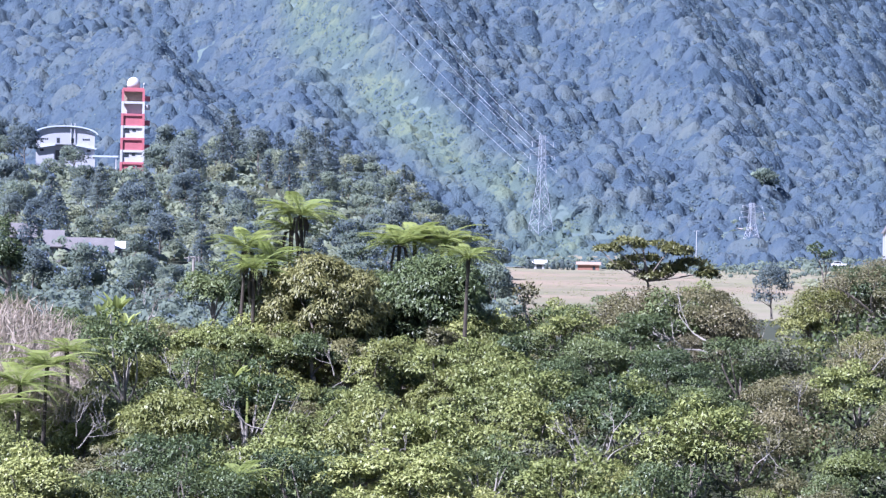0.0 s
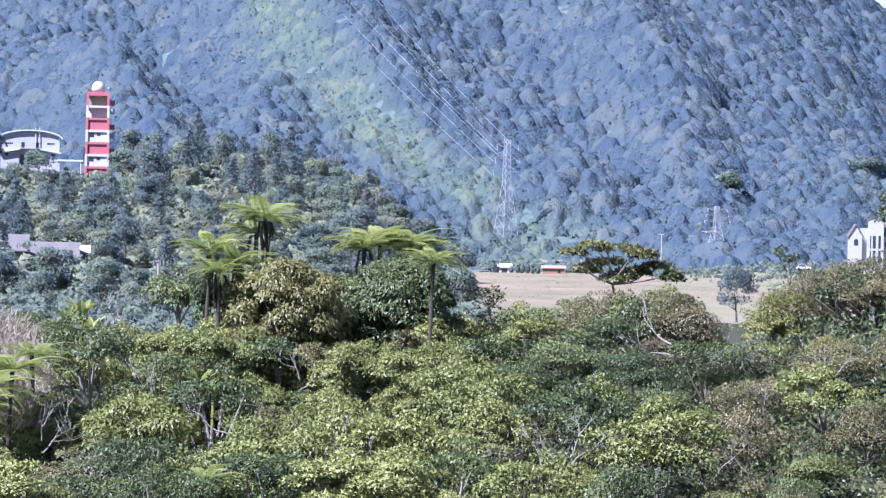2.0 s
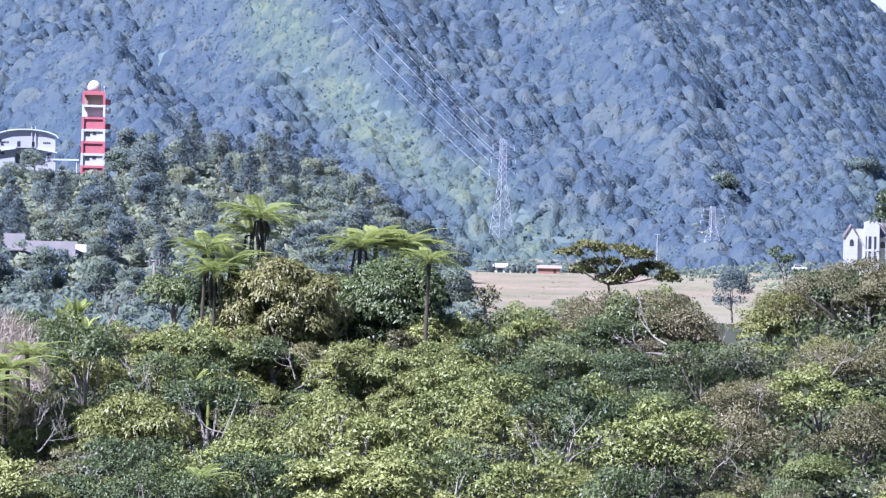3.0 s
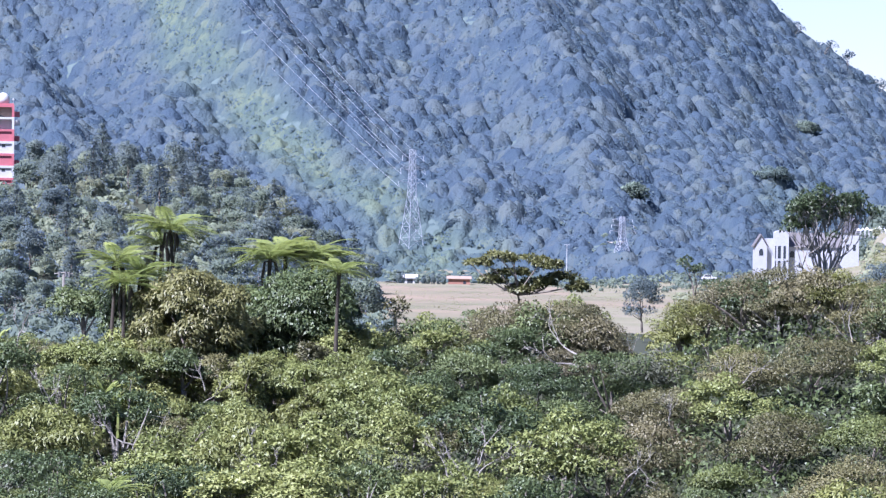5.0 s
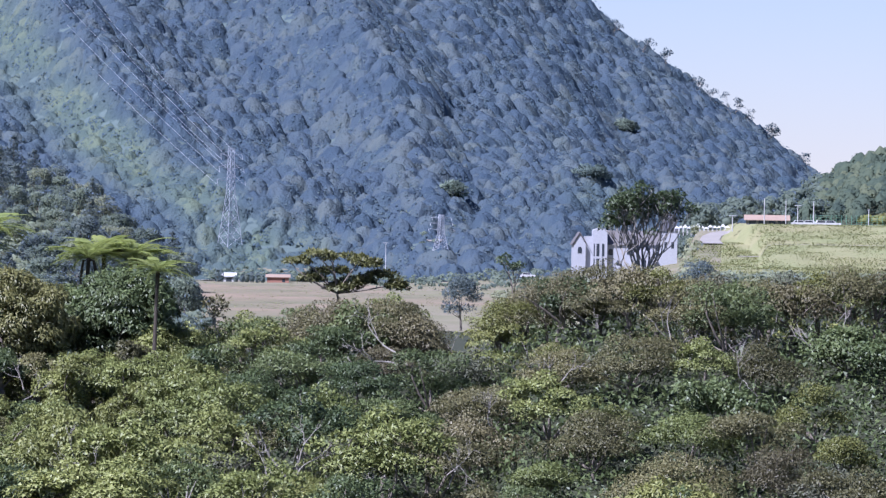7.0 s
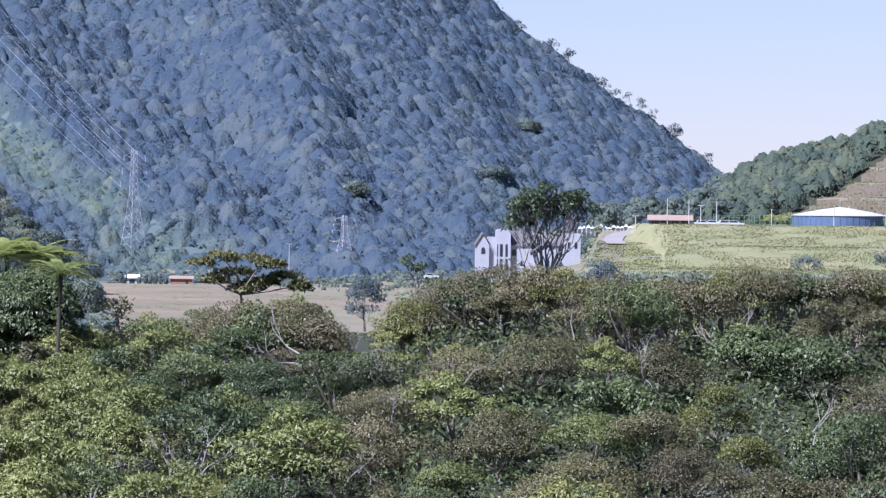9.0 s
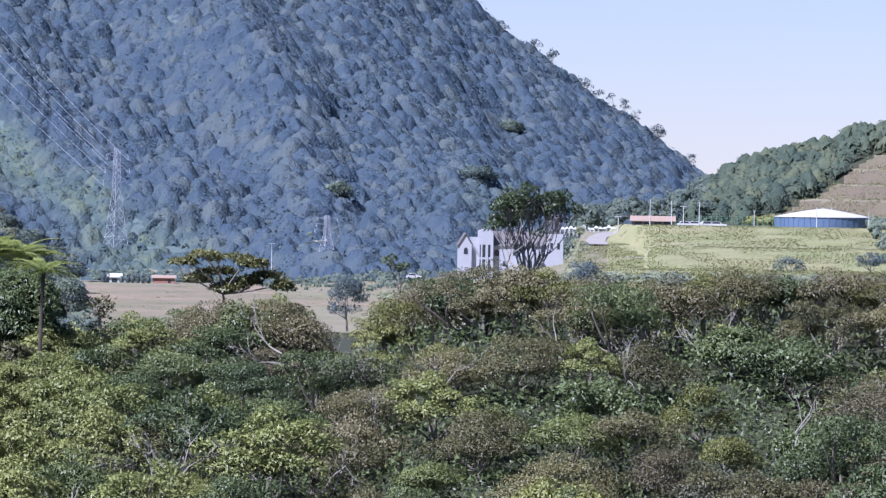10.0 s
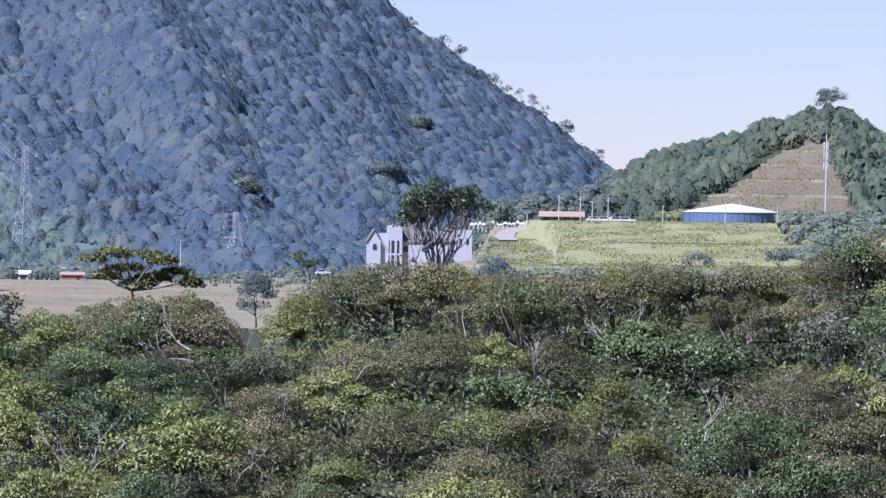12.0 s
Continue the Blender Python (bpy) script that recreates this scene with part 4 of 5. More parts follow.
n = 260
hu, hd = rng.uniform(955, 1215, n), rng.uniform(1480, 1640, n)
rad = rng.uniform(1.2, 3.0, n)
canopy("drive_wood", "trees behind the curving drive with a haze-blue sheen", LEAF_MID_HAZED, hu, hd, rad, rad * 0.7 + rng.uniform(0.5, 4.0, n), 22, 0.55, inner=True)
n = 330
hu = rng.uniform(1505, 1740, n)
hd = rng.uniform(1180, 1440, n)
rad = rng.uniform(0.9, 2.4, n)
canopy("bank_side_bushes", "grey-green bushes where the bank meets the hill", LEAF_MID_HAZED, hu, hd, rad, rad * 0.5, 20, 0.45, inner=True)

n = 40
hu, hd = rng.uniform(1285, 1345, n), rng.uniform(1455, 1475, n)
rad = rng.uniform(0.7, 1.7, n)
canopy("yellow_shrubs", "bright yellow-green shrubs beside the tank", LEAF_GOLD, hu, hd, rad, rad * 0.9, 26, 0.4)

# bushes along the foot of the grassed bank
hu, hd = rng.uniform(960, 1640, 420), rng.uniform(1005, 1056, 420)
rad = rng.uniform(0.7, 2.0, 420)
canopy("bank_foot_bushes", "low dark green bushes along the foot of the bank", LEAF_MID_HAZED, hu, hd, rad, rad * 0.4, 14, 0.45)

# bushes and reeds at the foot of the mountain and on the field edges
n = 420
hu, hd = rng.uniform(430, 1060, n), rng.uniform(1480, 1850, n)
rad = rng.uniform(0.6, 2.2, n)
canopy("valley_bushes", "low green bushes at the far edge of the field", LEAF_MID_HAZED, hu, hd, rad, rad * 0.4, 8, 0.5)
n = 170
hu, hd = rng.uniform(60, 470, n), rng.uniform(1645, 1760, n)
rad = rng.uniform(0.5, 1.6, n)
canopy("field_edge_bushes", "low green bushes behind the bare field", LEAF_MID_HAZED, hu, hd, rad, rad * 0.4, 8, 0.5)
n = 500
hu, hd = rng.uniform(-900, 140, n), rng.uniform(700, 990, n)
rad = rng.uniform(0.9, 2.6, n)
canopy("valley_thicket", "green thicket at the foot of the hill", LEAF_MID_HAZED, hu, hd, rad, rad * 0.5 + rng.uniform(0, 2.5, n), 12, 0.45)


n = 2400
hu, hd = rng.uniform(-920, 110, n), rng.uniform(940, 1400, n)
clear = ((hu > -775) & (hu < -500) & (hd > 1262)) | ((hu > -725) & (hu < -555) & (hd > 985) & (hd < 1025))
hu, hd = hu[~clear], hd[~clear]
rad = rng.uniform(0.9, 2.4, len(hu))
canopy("hill_thicket", "green undergrowth and bushes on the wooded hill", LEAF_MID_HAZED, hu, hd, rad, rad * 0.4, 10, 0.7)


def pine(m, height, spread, tiers=9):
    """A conifer in whorled tiers."""
    t = thing("pine_tree", m, "tall dark green conifer on the wooded hill", "tree", "trees on the hill")
    part("trunk", Geo().tube([(0, 0, -1), (0, 0, height * 0.5), (0, 0, height)], [0.3, 0.2, 0.04], 6), BARK, t)
    q = []
    for i in range(tiers):
        f = i / (tiers - 1)
        r = spread * (1 - f) ** 0.7 + 0.4
        z = height * (0.3 + 0.7 * f)
        for k in range(7 if f < 0.8 else 4):
            w = rng.uniform(0, 6.28)
            q.append(puff_leaves((r * 0.62 * math.cos(w), r * 0.62 * math.sin(w), z - 0.1 * r), r * 0.5, 34, 0.75, 0.16, 0.25, 0.5, 0.45))
    part("crown", quad_mesh("crown", np.concatenate(q), LEAF_PINE_HAZED, 0.9), LEAF_PINE_HAZED, t)
    return t


def hill_tree(label, material, height, spread, puffs, flat):
    t = broad_tree("hill_tree", HERE, label, material, height, spread, flat=flat, puffs=puffs, per=110, length=0.55, width=0.2, droop=0.2, loose=0.8, puff=1.35, limbs=3, lean=0.95)
    return tagged(t, group="trees on the hill")


HILL = [hill_tree("round green broadleaf tree on the wooded hill", LEAF_MID_HAZED, 9.0, 4.2, 20, 0.8),
        hill_tree("tall dark broadleaf tree on the wooded hill", LEAF_PINE_HAZED, 11.0, 3.6, 22, 0.9),
        hill_tree("pale green spreading tree on the wooded hill", LEAF_MID_HAZED, 8.0, 4.8, 22, 0.45),
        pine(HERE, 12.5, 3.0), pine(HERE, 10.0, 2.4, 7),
        hill_tree("small yellow-green tree on the wooded hill", LEAF_MID_HAZED, 6.0, 3.6, 14, 0.7)]
spots = []
for d in np.arange(930, 1400, 26):
    for u in np.arange(-900, 110, 58):
        uj, dj = u + rng.normal() * 20, d + rng.normal() * 8
        if float(land(uj, dj)) < 1.5 and dj > 1000:
            continue
        blocked = (-775 < uj < -500) and (dj > 1150)
        yard = -725 < uj < -555 and 935 < dj < 1030
        if blocked or yard:
            continue
        k = int(rng.choice(6, p=[0.27, 0.13, 0.2, 0.11, 0.09, 0.2]))
        spots.append((k, spot(uj, dj), 0.65, 1.1))
for u, d, k in [(-655, 1285, 5), (-508, 1350, 1), (-760, 1310, 3), (-742, 1290, 1), (-790, 1330, 1), (-690, 1225, 5), (-600, 1215, 5), (-540, 1225, 5), (-505, 1260, 0), (-640, 1200, 0), (-570, 1190, 2), (-720, 1200, 2)]:
    spots.append((k, spot(u, d), 0.75, 1.05))
scatter_copies(HILL, spots)

# single trees of the valley
broad_tree("valley_tree", spot(583, 900, z=up_at(-186, 900)), "round dark tree standing in the valley, haze in its blue-green", LEAF_PINE_HAZED, 7.2, 3.3, puffs=60, per=80, length=0.42, width=0.12, flat=0.9, hollow=0.6, bare=0.06)
limb_tree("valley_tree", spot(676, 640, z=up_at(-132, 640)), "thin upright tree with small dark tufts", LEAF_DARK, BARK, 2, 2.0, 0.12, 2, 90, 0.75, tilt=0.15, spread=0.4)
broad_tree("valley_tree", spot(1000, 900, z=up_at(-128, 900)), "low round dark green tree beside the road", LEAF_PINE_HAZED, 5.4, 3.2, puffs=30, per=70, length=0.4, width=0.12)
broad_tree("bank_tree", spot(1365, 1150, z=up_at(-100, 1150)), "round dark bush below the grassed bank", LEAF_PINE_HAZED, 5.0, 3.4, puffs=24, per=50, length=0.5, width=0.14)
broad_tree("bank_tree", spot(1505, 1150, z=up_at(-90, 1150)), "round dark bush below the grassed bank", LEAF_PINE_HAZED, 5.5, 3.0, puffs=24, per=50, length=0.5, width=0.14)
limb_tree("summit_tree", spot(1580, 1645), "tall open-crowned tree on the hilltop", LEAF_MID_HAZED, BARK, 4, 3.6, 0.2, 3, 60, 1.0, leaf_len=0.5, width=0.16, tilt=0.35)
for u in (840, 885, 935, 990, 1010, 1062, 1090, 1120, 1140, 1190):
    limb_tree("ridge_tree", spot(u + rng.normal() * 8, 2590), "open-crowned tree on the mountain ridge", LEAF_HAZED_SPRAY, BARK, 2, rng.uniform(3, 5), 0.22, 2, 30, 1.5, leaf_len=0.9, width=0.3, tilt=0.3)

def far_spot(u, v):
    """Where a line of sight at bearing u and elevation v first meets the mountain."""
    d = np.arange(1700, 2600, 2.0)
    hit = np.nonzero(land(np.full_like(d, u), d) >= EYE + d * v / 1e4)[0]
    return spot(u, float(d[hit[0]]) if len(hit) else 2500.0)


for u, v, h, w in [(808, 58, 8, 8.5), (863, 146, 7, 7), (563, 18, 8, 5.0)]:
    broad_tree("mountain_tree", far_spot(u, v), "pale green wide-crowned tree on the mountain slope", LEAF_HAZED_PALE, h, w, flat=0.4, puffs=34, per=60, length=1.0, width=0.35, droop=0.1, puff=1.9, limbs=3, lean=0.8)

# dry cane stand
n = 7000
u, d = rng.uniform(-860, -625, n), rng.uniform(316, 344, n)
h0 = land(u, d) + 3.6 + 2.0 * (1 - ((u + 745) / 120) ** 2)
p = np.stack([d * np.sin(u / 1e4), d * np.cos(u / 1e4), h0 + rng.uniform(-1.2, 0.4, n)], -1)
o = unit(np.stack([rng.normal(size=n) * 0.7, rng.normal(size=n) * 0.7, np.abs(rng.normal(size=n)) + 0.5], -1))
tagged(new("cane_stand", quad_mesh("cane_stand", leaf_quads(p, o, 1.1, 0.045, 0.1, 0.5), LEAF_DRY)), "dry pale grey cane grass stand", "cane", kind="stuff")


n = 330
hu, hd = rng.uniform(640, 1000, n), rng.uniform(960, 1440, n)
clear = (hu > 760) & (hu < 975)
hu, hd = hu[~clear], hd[~clear]
rad = rng.uniform(0.7, 2.2, len(hu))
canopy("churchyard_bushes", "green bushes round the church and the drive", LEAF_MID_HAZED, hu, hd, rad, rad * 0.45, 12, 0.45)

# rough grass on the bank and the benches
LEAF_GRASS = leaf("bank_grass_blade", [(0.16, 0.185, 0.07), (0.235, 0.25, 0.10), (0.31, 0.30, 0.135)], patch=0.08)


def grass(name, label, u, d, length, width):
    n = len(u)
    p = np.stack([d * np.sin(u / 1e4), d * np.cos(u / 1e4), land(u, d)], -1)
    o = unit(rng.normal(size=(n, 3)) * 0.5 + np.array([0, -0.2, 1.0]))
    tagged(new(name, quad_mesh(name, leaf_quads(p, o, length, width, 0.0, 0.5), LEAF_GRASS, 1.0)), label, "grass", kind="stuff")


u, d = rng.uniform(985, 1720, 95000), rng.uniform(1100, 1298, 95000)
keep = lattice(u / 14, d / 10, 4) + 1.2 * rng.random(95000) > 0.6
grass("bank_grass", "rough dry grass on the bank", u[keep], d[keep], 0.26, 0.18)
u, d = rng.uniform(1318, 1650, 26000), rng.uniform(1465, 1612, 26000)
keep = (u > 1318 + np.clip(d - 1500, 0, 500) * 1.8) & (u < 1650 - 0.5 * (d - 1470)) & (lattice(u / 18, d / 9, 31) + rng.random(26000) * 0.6 > 0.55 + (d - 1480) / 300)
grass("terrace_grass", "dry grass tufts on the terraced cutting", u[keep], d[keep], 0.5, 0.14)
u, d = rng.uniform(40, 1060, 26000), rng.uniform(1050, 1700, 26000)
keep = lattice(u / 40, d / 45, 12) > 0.5
grass("field_grass", "patches of dry grass on the bare field", u[keep], d[keep], 0.22, 0.12)

# ---- buildings ----
def window(g_parent, x, z, w, h, y, label="dark glass window"):
    wdw = part("window", Geo().box(x - w / 2, x + w / 2, y - 0.05, y + 0.1, z, z + h), GLASS, g_parent, label)
    return wdw


# radar tower, red and white
tw = thing("radar_tower", spot(-553, 1330, z=up_at(36, 1330)), "red and white banded radar tower with a white dome", "tower")
F, HALF = 2.85, 2.45
for i, c in enumerate([RED, WHITE, RED, WHITE, RED, WHITE, RED]):
    z0 = -1.5 + 0.0 if i == 0 else 2.0 + (i - 1) * F
    z1 = 2.0 + i * F
    s = HALF * (1.06 - 0.012 * i)
    # brown core of the top storey paints the shade inside its open frame
    st = part("storey", Geo().box(-s + 0.12, s - 0.12, -s + 0.12 + (1.2 if i > 4 else 0), s - 0.12, z0, z1), c if i < 6 else ROOF_RED, tw, "red painted storey" if c is RED else "white painted storey")
    for sx in (-1, 1):
        for sy in (-1, 1):
            part("column", Geo().box(sx * s - 0.28, sx * s + 0.28, sy * s - 0.28, sy * s + 0.28, z0, z1), c, st)
    part("beam", Geo().box(-s, s, -s - 0.2, s + 0.2, z1 - 0.55, z1 - 0.003), c, st)
    part("stair_landing", Geo().box(s + 0.25, s + 1.55, -1.1, 1.2, z0 + 0.1 + 0.8 * (i % 2), z0 + 1.3 + 0.8 * (i % 2)), c, st)
    if i in (1, 3):
        window(st, -1.3, z0 + 1.2, 1.0, 0.9, -s + 0.1)
        window(st, 0.3, z0 + 1.5, 0.8, 0.6, -s + 0.1)
top = 2.0 + 6 * F
part("deck", Geo().box(-2.5, 2.5, -2.5, 2.5, top + 0.003, top + 0.35), RED, tw)
part("radome", Geo().lathe([(1.5, top + 0.35), (1.55, top + 1.2)] + [(1.55 * math.cos(a), top + 1.3 + 1.6 * math.sin(a)) for a in np.linspace(0.05, 1.5, 8)], 24), WHITE, tw, "white rounded radome", smooth=True)
part("lamp_mast", Geo().tube([(2.4, -2.3, top + 0.3), (2.4, -2.3, top + 1.5)], [0.06, 0.06], 5).box(2.2, 2.6, -2.5, -2.1, top + 1.1, top + 1.5), WHITE, tw)

# white house with an arched roof
hs = thing("white_house", spot(-671, 1335, z=up_at(38, 1335)), "large white house with a curved blue-grey roof", "house")
part("wall", Geo().box(-6.9, -2.6, 0, 9, -2, 8.2).box(2.6, 6.9, 0, 9, -2, 8.2).box(-2.6, 2.6, 1.6, 9, -2, 8.2).box(-2.6, 2.6, 0, 1.6, 5.6, 8.2).box(-2.6, 2.6, 0, 1.6, -2, 1.4), LAVENDER, hs)
arc = [(7.7 * math.cos(a), 7.9 + 2.2 * math.sin(a)) for a in np.linspace(0.12, math.pi - 0.12, 14)]
inner = [(x * 0.985, z - 0.3) for x, z in arc]
part("roof", Geo().prism(arc + inner[::-1], -0.7, 9.6), ROOF_BLUE, hs, "curved blue-grey sheet roof")
part("gable", Geo().prism([(x * 0.9, z - 0.32) for x, z in arc] + [(-6.6, 8.0), (6.6, 8.0)], 0.05, 0.35), LAVENDER, hs)
for x in (-4.9, 4.9):
    for k in range(4):
        window(hs, x - 0.7 + 0.45 * k, 6.6, 0.32, 0.42, 0)
    window(hs, x + (0.6 if x > 0 else -0.6), 3.9, 0.9, 0.55, 0)
for x in (-1.7, 1.7):
    window(hs, x, 5.9, 0.75, 1.2, 0)
for x in (-1.8, -0.6, 0.6, 1.8):
    window(hs, x, 1.9, 1.0, 2.3, 1.6, "tall dark veranda window")
for sx in (-1, 1):
    part("wing_roof", Geo().prism([(sx * 2.4, 5.3), (sx * 7.3, 4.5), (sx * 7.3, 4.75), (sx * 2.4, 5.6)][::sx], -0.9, 0.0), ROOF_BLUE, hs)
part("vent_pipe", Geo().tube([(1.3, -0.3, 6), (1.3, -0.3, 10.6)], [0.12, 0.12], 6), LAVENDER, hs)
part("vent_pipe", Geo().tube([(2.2, -0.3, 6), (2.2, -0.3, 10.6)], [0.12, 0.12], 6), LAVENDER, hs)
cp = thing("carport", spot(-600, 1332, z=up_at(34, 1332)), "open carport with a pale blue sheet roof", "carport")
part("roof", Geo().box(-3.1, 3.0, -1.5, 3, 3.3, 3.7), ROOF_BLUE, cp)
for x in (-2.6, 2.5):
    for y in (-1.2, 2.6):
        part("post", Geo().box(x - 0.1, x + 0.1, y - 0.1, y + 0.1, -2.5, 3.3), WHITE, cp)


def gable_house(name, m, label, length, depth, wall_h, rise, wall_mat, roof_mat, openings=(), eave=0.5, foot=-2.0):
    """A low building with a ridge along its length."""
    h = thing(name, m, label, "house")
    part("wall", Geo().box(-length / 2, length / 2, 0, depth, foot, wall_h).add(
        [(s * length / 2, y, z) for s in (-1, 1) for y, z in ((0, wall_h), (depth, wall_h), (depth / 2, wall_h + rise - 0.15))], [(0, 1, 2), (3, 5, 4)]), wall_mat, h)
    t = 0.16
    for s, y0 in ((-1, 0), (1, depth)):
        yo = y0 + s * eave
        zo = wall_h - eave * rise / (depth / 2)
        L = length / 2 + eave
        part("roof_slope", Geo().add([(x, y, z) for x in (-L, L) for y, z in ((yo, zo + 0.05), (depth / 2, wall_h + rise + 0.05), (depth / 2, wall_h + rise + t + 0.05), (yo, zo + t + 0.05))],
                                     [(0, 1, 2, 3), (7, 6, 5, 4), (0, 4, 5, 1), (1, 5, 6, 2), (2, 6, 7, 3), (3, 7, 4, 0)]), roof_mat, h)
    for x, z, w, hh in openings:
        window(h, x, z, w, hh, 0)
    return h


gable_house("barn", spot(-630, 1000, z=up_at(-126, 1000)), "long low barn with a weathered grey sheet roof", 9.0, 7, 1.4, 2.6, CONCRETE, ROOF_GREY, [(-3, 0.3, 0.8, 0.7), (2, 0.3, 0.8, 0.7)], foot=-1.0)
gable_house("barn", spot(-688, 995, z=up_at(-118, 995)), "tall grey outbuilding beside the barn", 2.8, 5.5, 2.0, 2.4, CONCRETE, ROOF_GREY, foot=-1.0)
gable_house("shack", spot(-742, 1010, z=up_at(-98, 1010)), "small shack with a pale rusted sheet roof", 4.0, 5, 1.6, 2.0, CONCRETE, ROOF_GREY)
gable_house("shack", spot(-577, 1005, z=up_at(-118, 1005)), "small shed with a pale sheet roof", 2.2, 3, 1.8, 0.9, CONCRETE, WHITE)
gable_house("brick_hut", spot(258, 1620, z=up_at(-125, 1620)), "low red brick hut at the field edge", 6.2, 4, 1.9, 0.6, BRICK, ROOF_RED, [(1.6, 0.5, 0.8, 0.9)])
gable_house("kiosk", spot(171, 1625, z=up_at(-125, 1625)), "small white gabled kiosk beside a hedge", 3.6, 3.2, 2.0, 0.8, WHITE, WHITE, [(0, 0.1, 1.6, 1.4)])
gable_house("roadside_house", spot(-268, 1300, z=up_at(22, 1300)), "pale roofed house half hidden by trees", 6, 6, 2.6, 2.0, CONCRETE, ROOF_GREY)
gable_house("farm_shed", spot(505, 1800, z=up_at(-98, 1800)), "long white shed beyond the field", 5.4, 4, 0.9, 0.6, WHITE, WHITE)
gable_house("farm_shed", spot(610, 1830, z=up_at(-88, 1830)), "low white shed beyond the field", 6.5, 4, 1.2, 0.6, WHITE, WHITE)
gable_house("farm_shed", spot(735, 1830, z=up_at(-78, 1830)), "low white shed beyond the field", 9.5, 4, 1.3, 0.5, WHITE, WHITE)
# four dark panels stand for the shade inside the shed's open front
hut = gable_house("terrace_shed", spot(1121, 1325, z=up_at(-8, 1325)), "open shed with a brown tile roof on the bank", 9.8, 6, 1.3, 1.0, CONCRETE, ROOF_RED, [(-3.4, 0.1, 1.6, 1.1), (-1.2, 0.1, 1.6, 1.1), (1.2, 0.1, 1.6, 1.1), (3.4, 0.1, 1.6, 1.1)], foot=-1.6)

# cypress hedge by the kiosk
for u, h, w in [(151, 4.0, 1.2), (158, 3.6, 1.1), (195, 2.6, 1.0), (203, 3.0, 1.0), (212, 3.4, 1.1), (222, 3.2, 1.1), (231, 2.4, 0.9), (183, 2.2, 0.9)]:
    t = thing("cypress", spot(u, 1618, z=up_at(-125, 1618)), "small dark columnar cypress beside the kiosk", "tree", "cypresses by the kiosk")
    part("trunk", Geo().tube([(0, 0, -1), (0, 0, h * 0.6)], [0.12, 0.06], 5), BARK, t)
    o = shell(120, -0.9)
    part("crown", quad_mesh("crown", clump_quads(o * np.array([w * 0.6, w * 0.6, h / 2]) + np.array([0, 0, h / 2]), o, 0.4), LEAF_PINE_HAZED), LEAF_PINE_HAZED, t)

# church
ch = thing("church", spot(871, 1450, z=up_at(-87, 1450), turn=4), "white church with tall dark windows and slate roofs", "church")
part("front_gable", Geo().prism([(-13.2, -3), (-10.1, -3), (-10.1, 6.0), (-11.65, 8.5), (-13.2, 6.0)], 0, 9), LAVENDER, ch, "white gabled wing")
part("gable_roof", Geo().prism([(-13.6, 5.7), (-11.65, 8.75), (-9.7, 5.7), (-9.7, 6.0), (-11.65, 9.1), (-13.6, 6.0)], -0.3, 9), ROOF_GREY, ch)
part("link_wall", Geo().box(-10.1, -8.2, 1.2, 9, -3, 8.0), LAVENDER, ch)
part("facade", Geo().prism([(-8.2, -3), (-4.6, -3), (-4.6, 9.4)] + [(-6.4 + 1.8 * math.cos(a), 9.4 + 0.7 * math.sin(a)) for a in np.linspace(0.3, math.pi - 0.3, 6)] + [(-8.2, 9.4)], -0.6, 6), LAVENDER, ch, "rounded white facade")
part("nave", Geo().box(-4.6, 9.2, 1.0, 12, -3, 6.0), LAVENDER, ch)
part("nave_roof", Geo().add([(x, y, z) for x in (-4.6, 9.2) for y, z in ((0.5, 5.9), (6.5, 9.6), (12.5, 5.9))], [(0, 3, 4, 1), (1, 4, 5, 2), (0, 1, 2), (3, 5, 4), (0, 2, 5, 3)]), ROOF_GREY, ch, "grey slate nave roof")
part("bell_tower", Geo().box(9.2, 13.4, -0.4, 4, -3, 9.8), LAVENDER, ch)
part("tower_roof", Geo().add([(8.8, -0.8, 9.8), (13.8, -0.8, 9.8), (13.8, 4.4, 9.8), (8.8, 4.4, 9.8), (10.6, 1.2, 14.2), (12, 1.2, 14.2), (12, 2.4, 14.2), (10.6, 2.4, 14.2)], [(0, 1, 5, 4), (1, 2, 6, 5), (2, 3, 7, 6), (3, 0, 4, 7), (4, 5, 6, 7), (3, 2, 1, 0)]), ROOF_DARK, ch, "dark pyramid roof")
part("porch", Geo().prism([(2.0, -3), (7.5, -3), (7.5, 3.6), (4.75, 5.6), (2.0, 3.6)], -1.4, 1.0), LAVENDER, ch)


def arched(parent, x, z, w, h, y):
    pts = [(x - w / 2, z), (x + w / 2, z), (x + w / 2, z + h * 0.6)] + [(x + w / 2 * math.cos(a), z + h * 0.6 + h * 0.4 * math.sin(a)) for a in np.linspace(0.3, math.pi - 0.3, 5)] + [(x - w / 2, z + h * 0.6)]
    part("window", Geo().prism(pts, y - 0.06, y + 0.1), GLASS, parent, "dark arched window")


arched(ch, -11.6, 3.6, 1.05, 1.7, 0)
arched(ch, -3.6, 3.2, 1.2, 1.7, 1.0)
arched(ch, 4.75, 0.2, 1.2, 2.4, -1.4)
for x, w in ((-7.95, 0.25), (-7.0, 0.75), (-5.65, 0.6)):
    window(ch, x, 2.9, w, 3.2, -0.6, "tall dark strip window")
    window(ch, x, -1.0, w, 3.3, -0.6, "tall dark strip window")
for x in (10.4, 12.2):
    window(ch, x, 5.2, 0.7, 1.6, -0.4)
window(ch, -1.5, 0.6, 0.8, 1.3, 1.0)
window(ch, 1.0, 3.4, 0.8, 1.3, 1.0)
window(ch, 8.3, 3.0, 0.6, 1.3, 1.0)

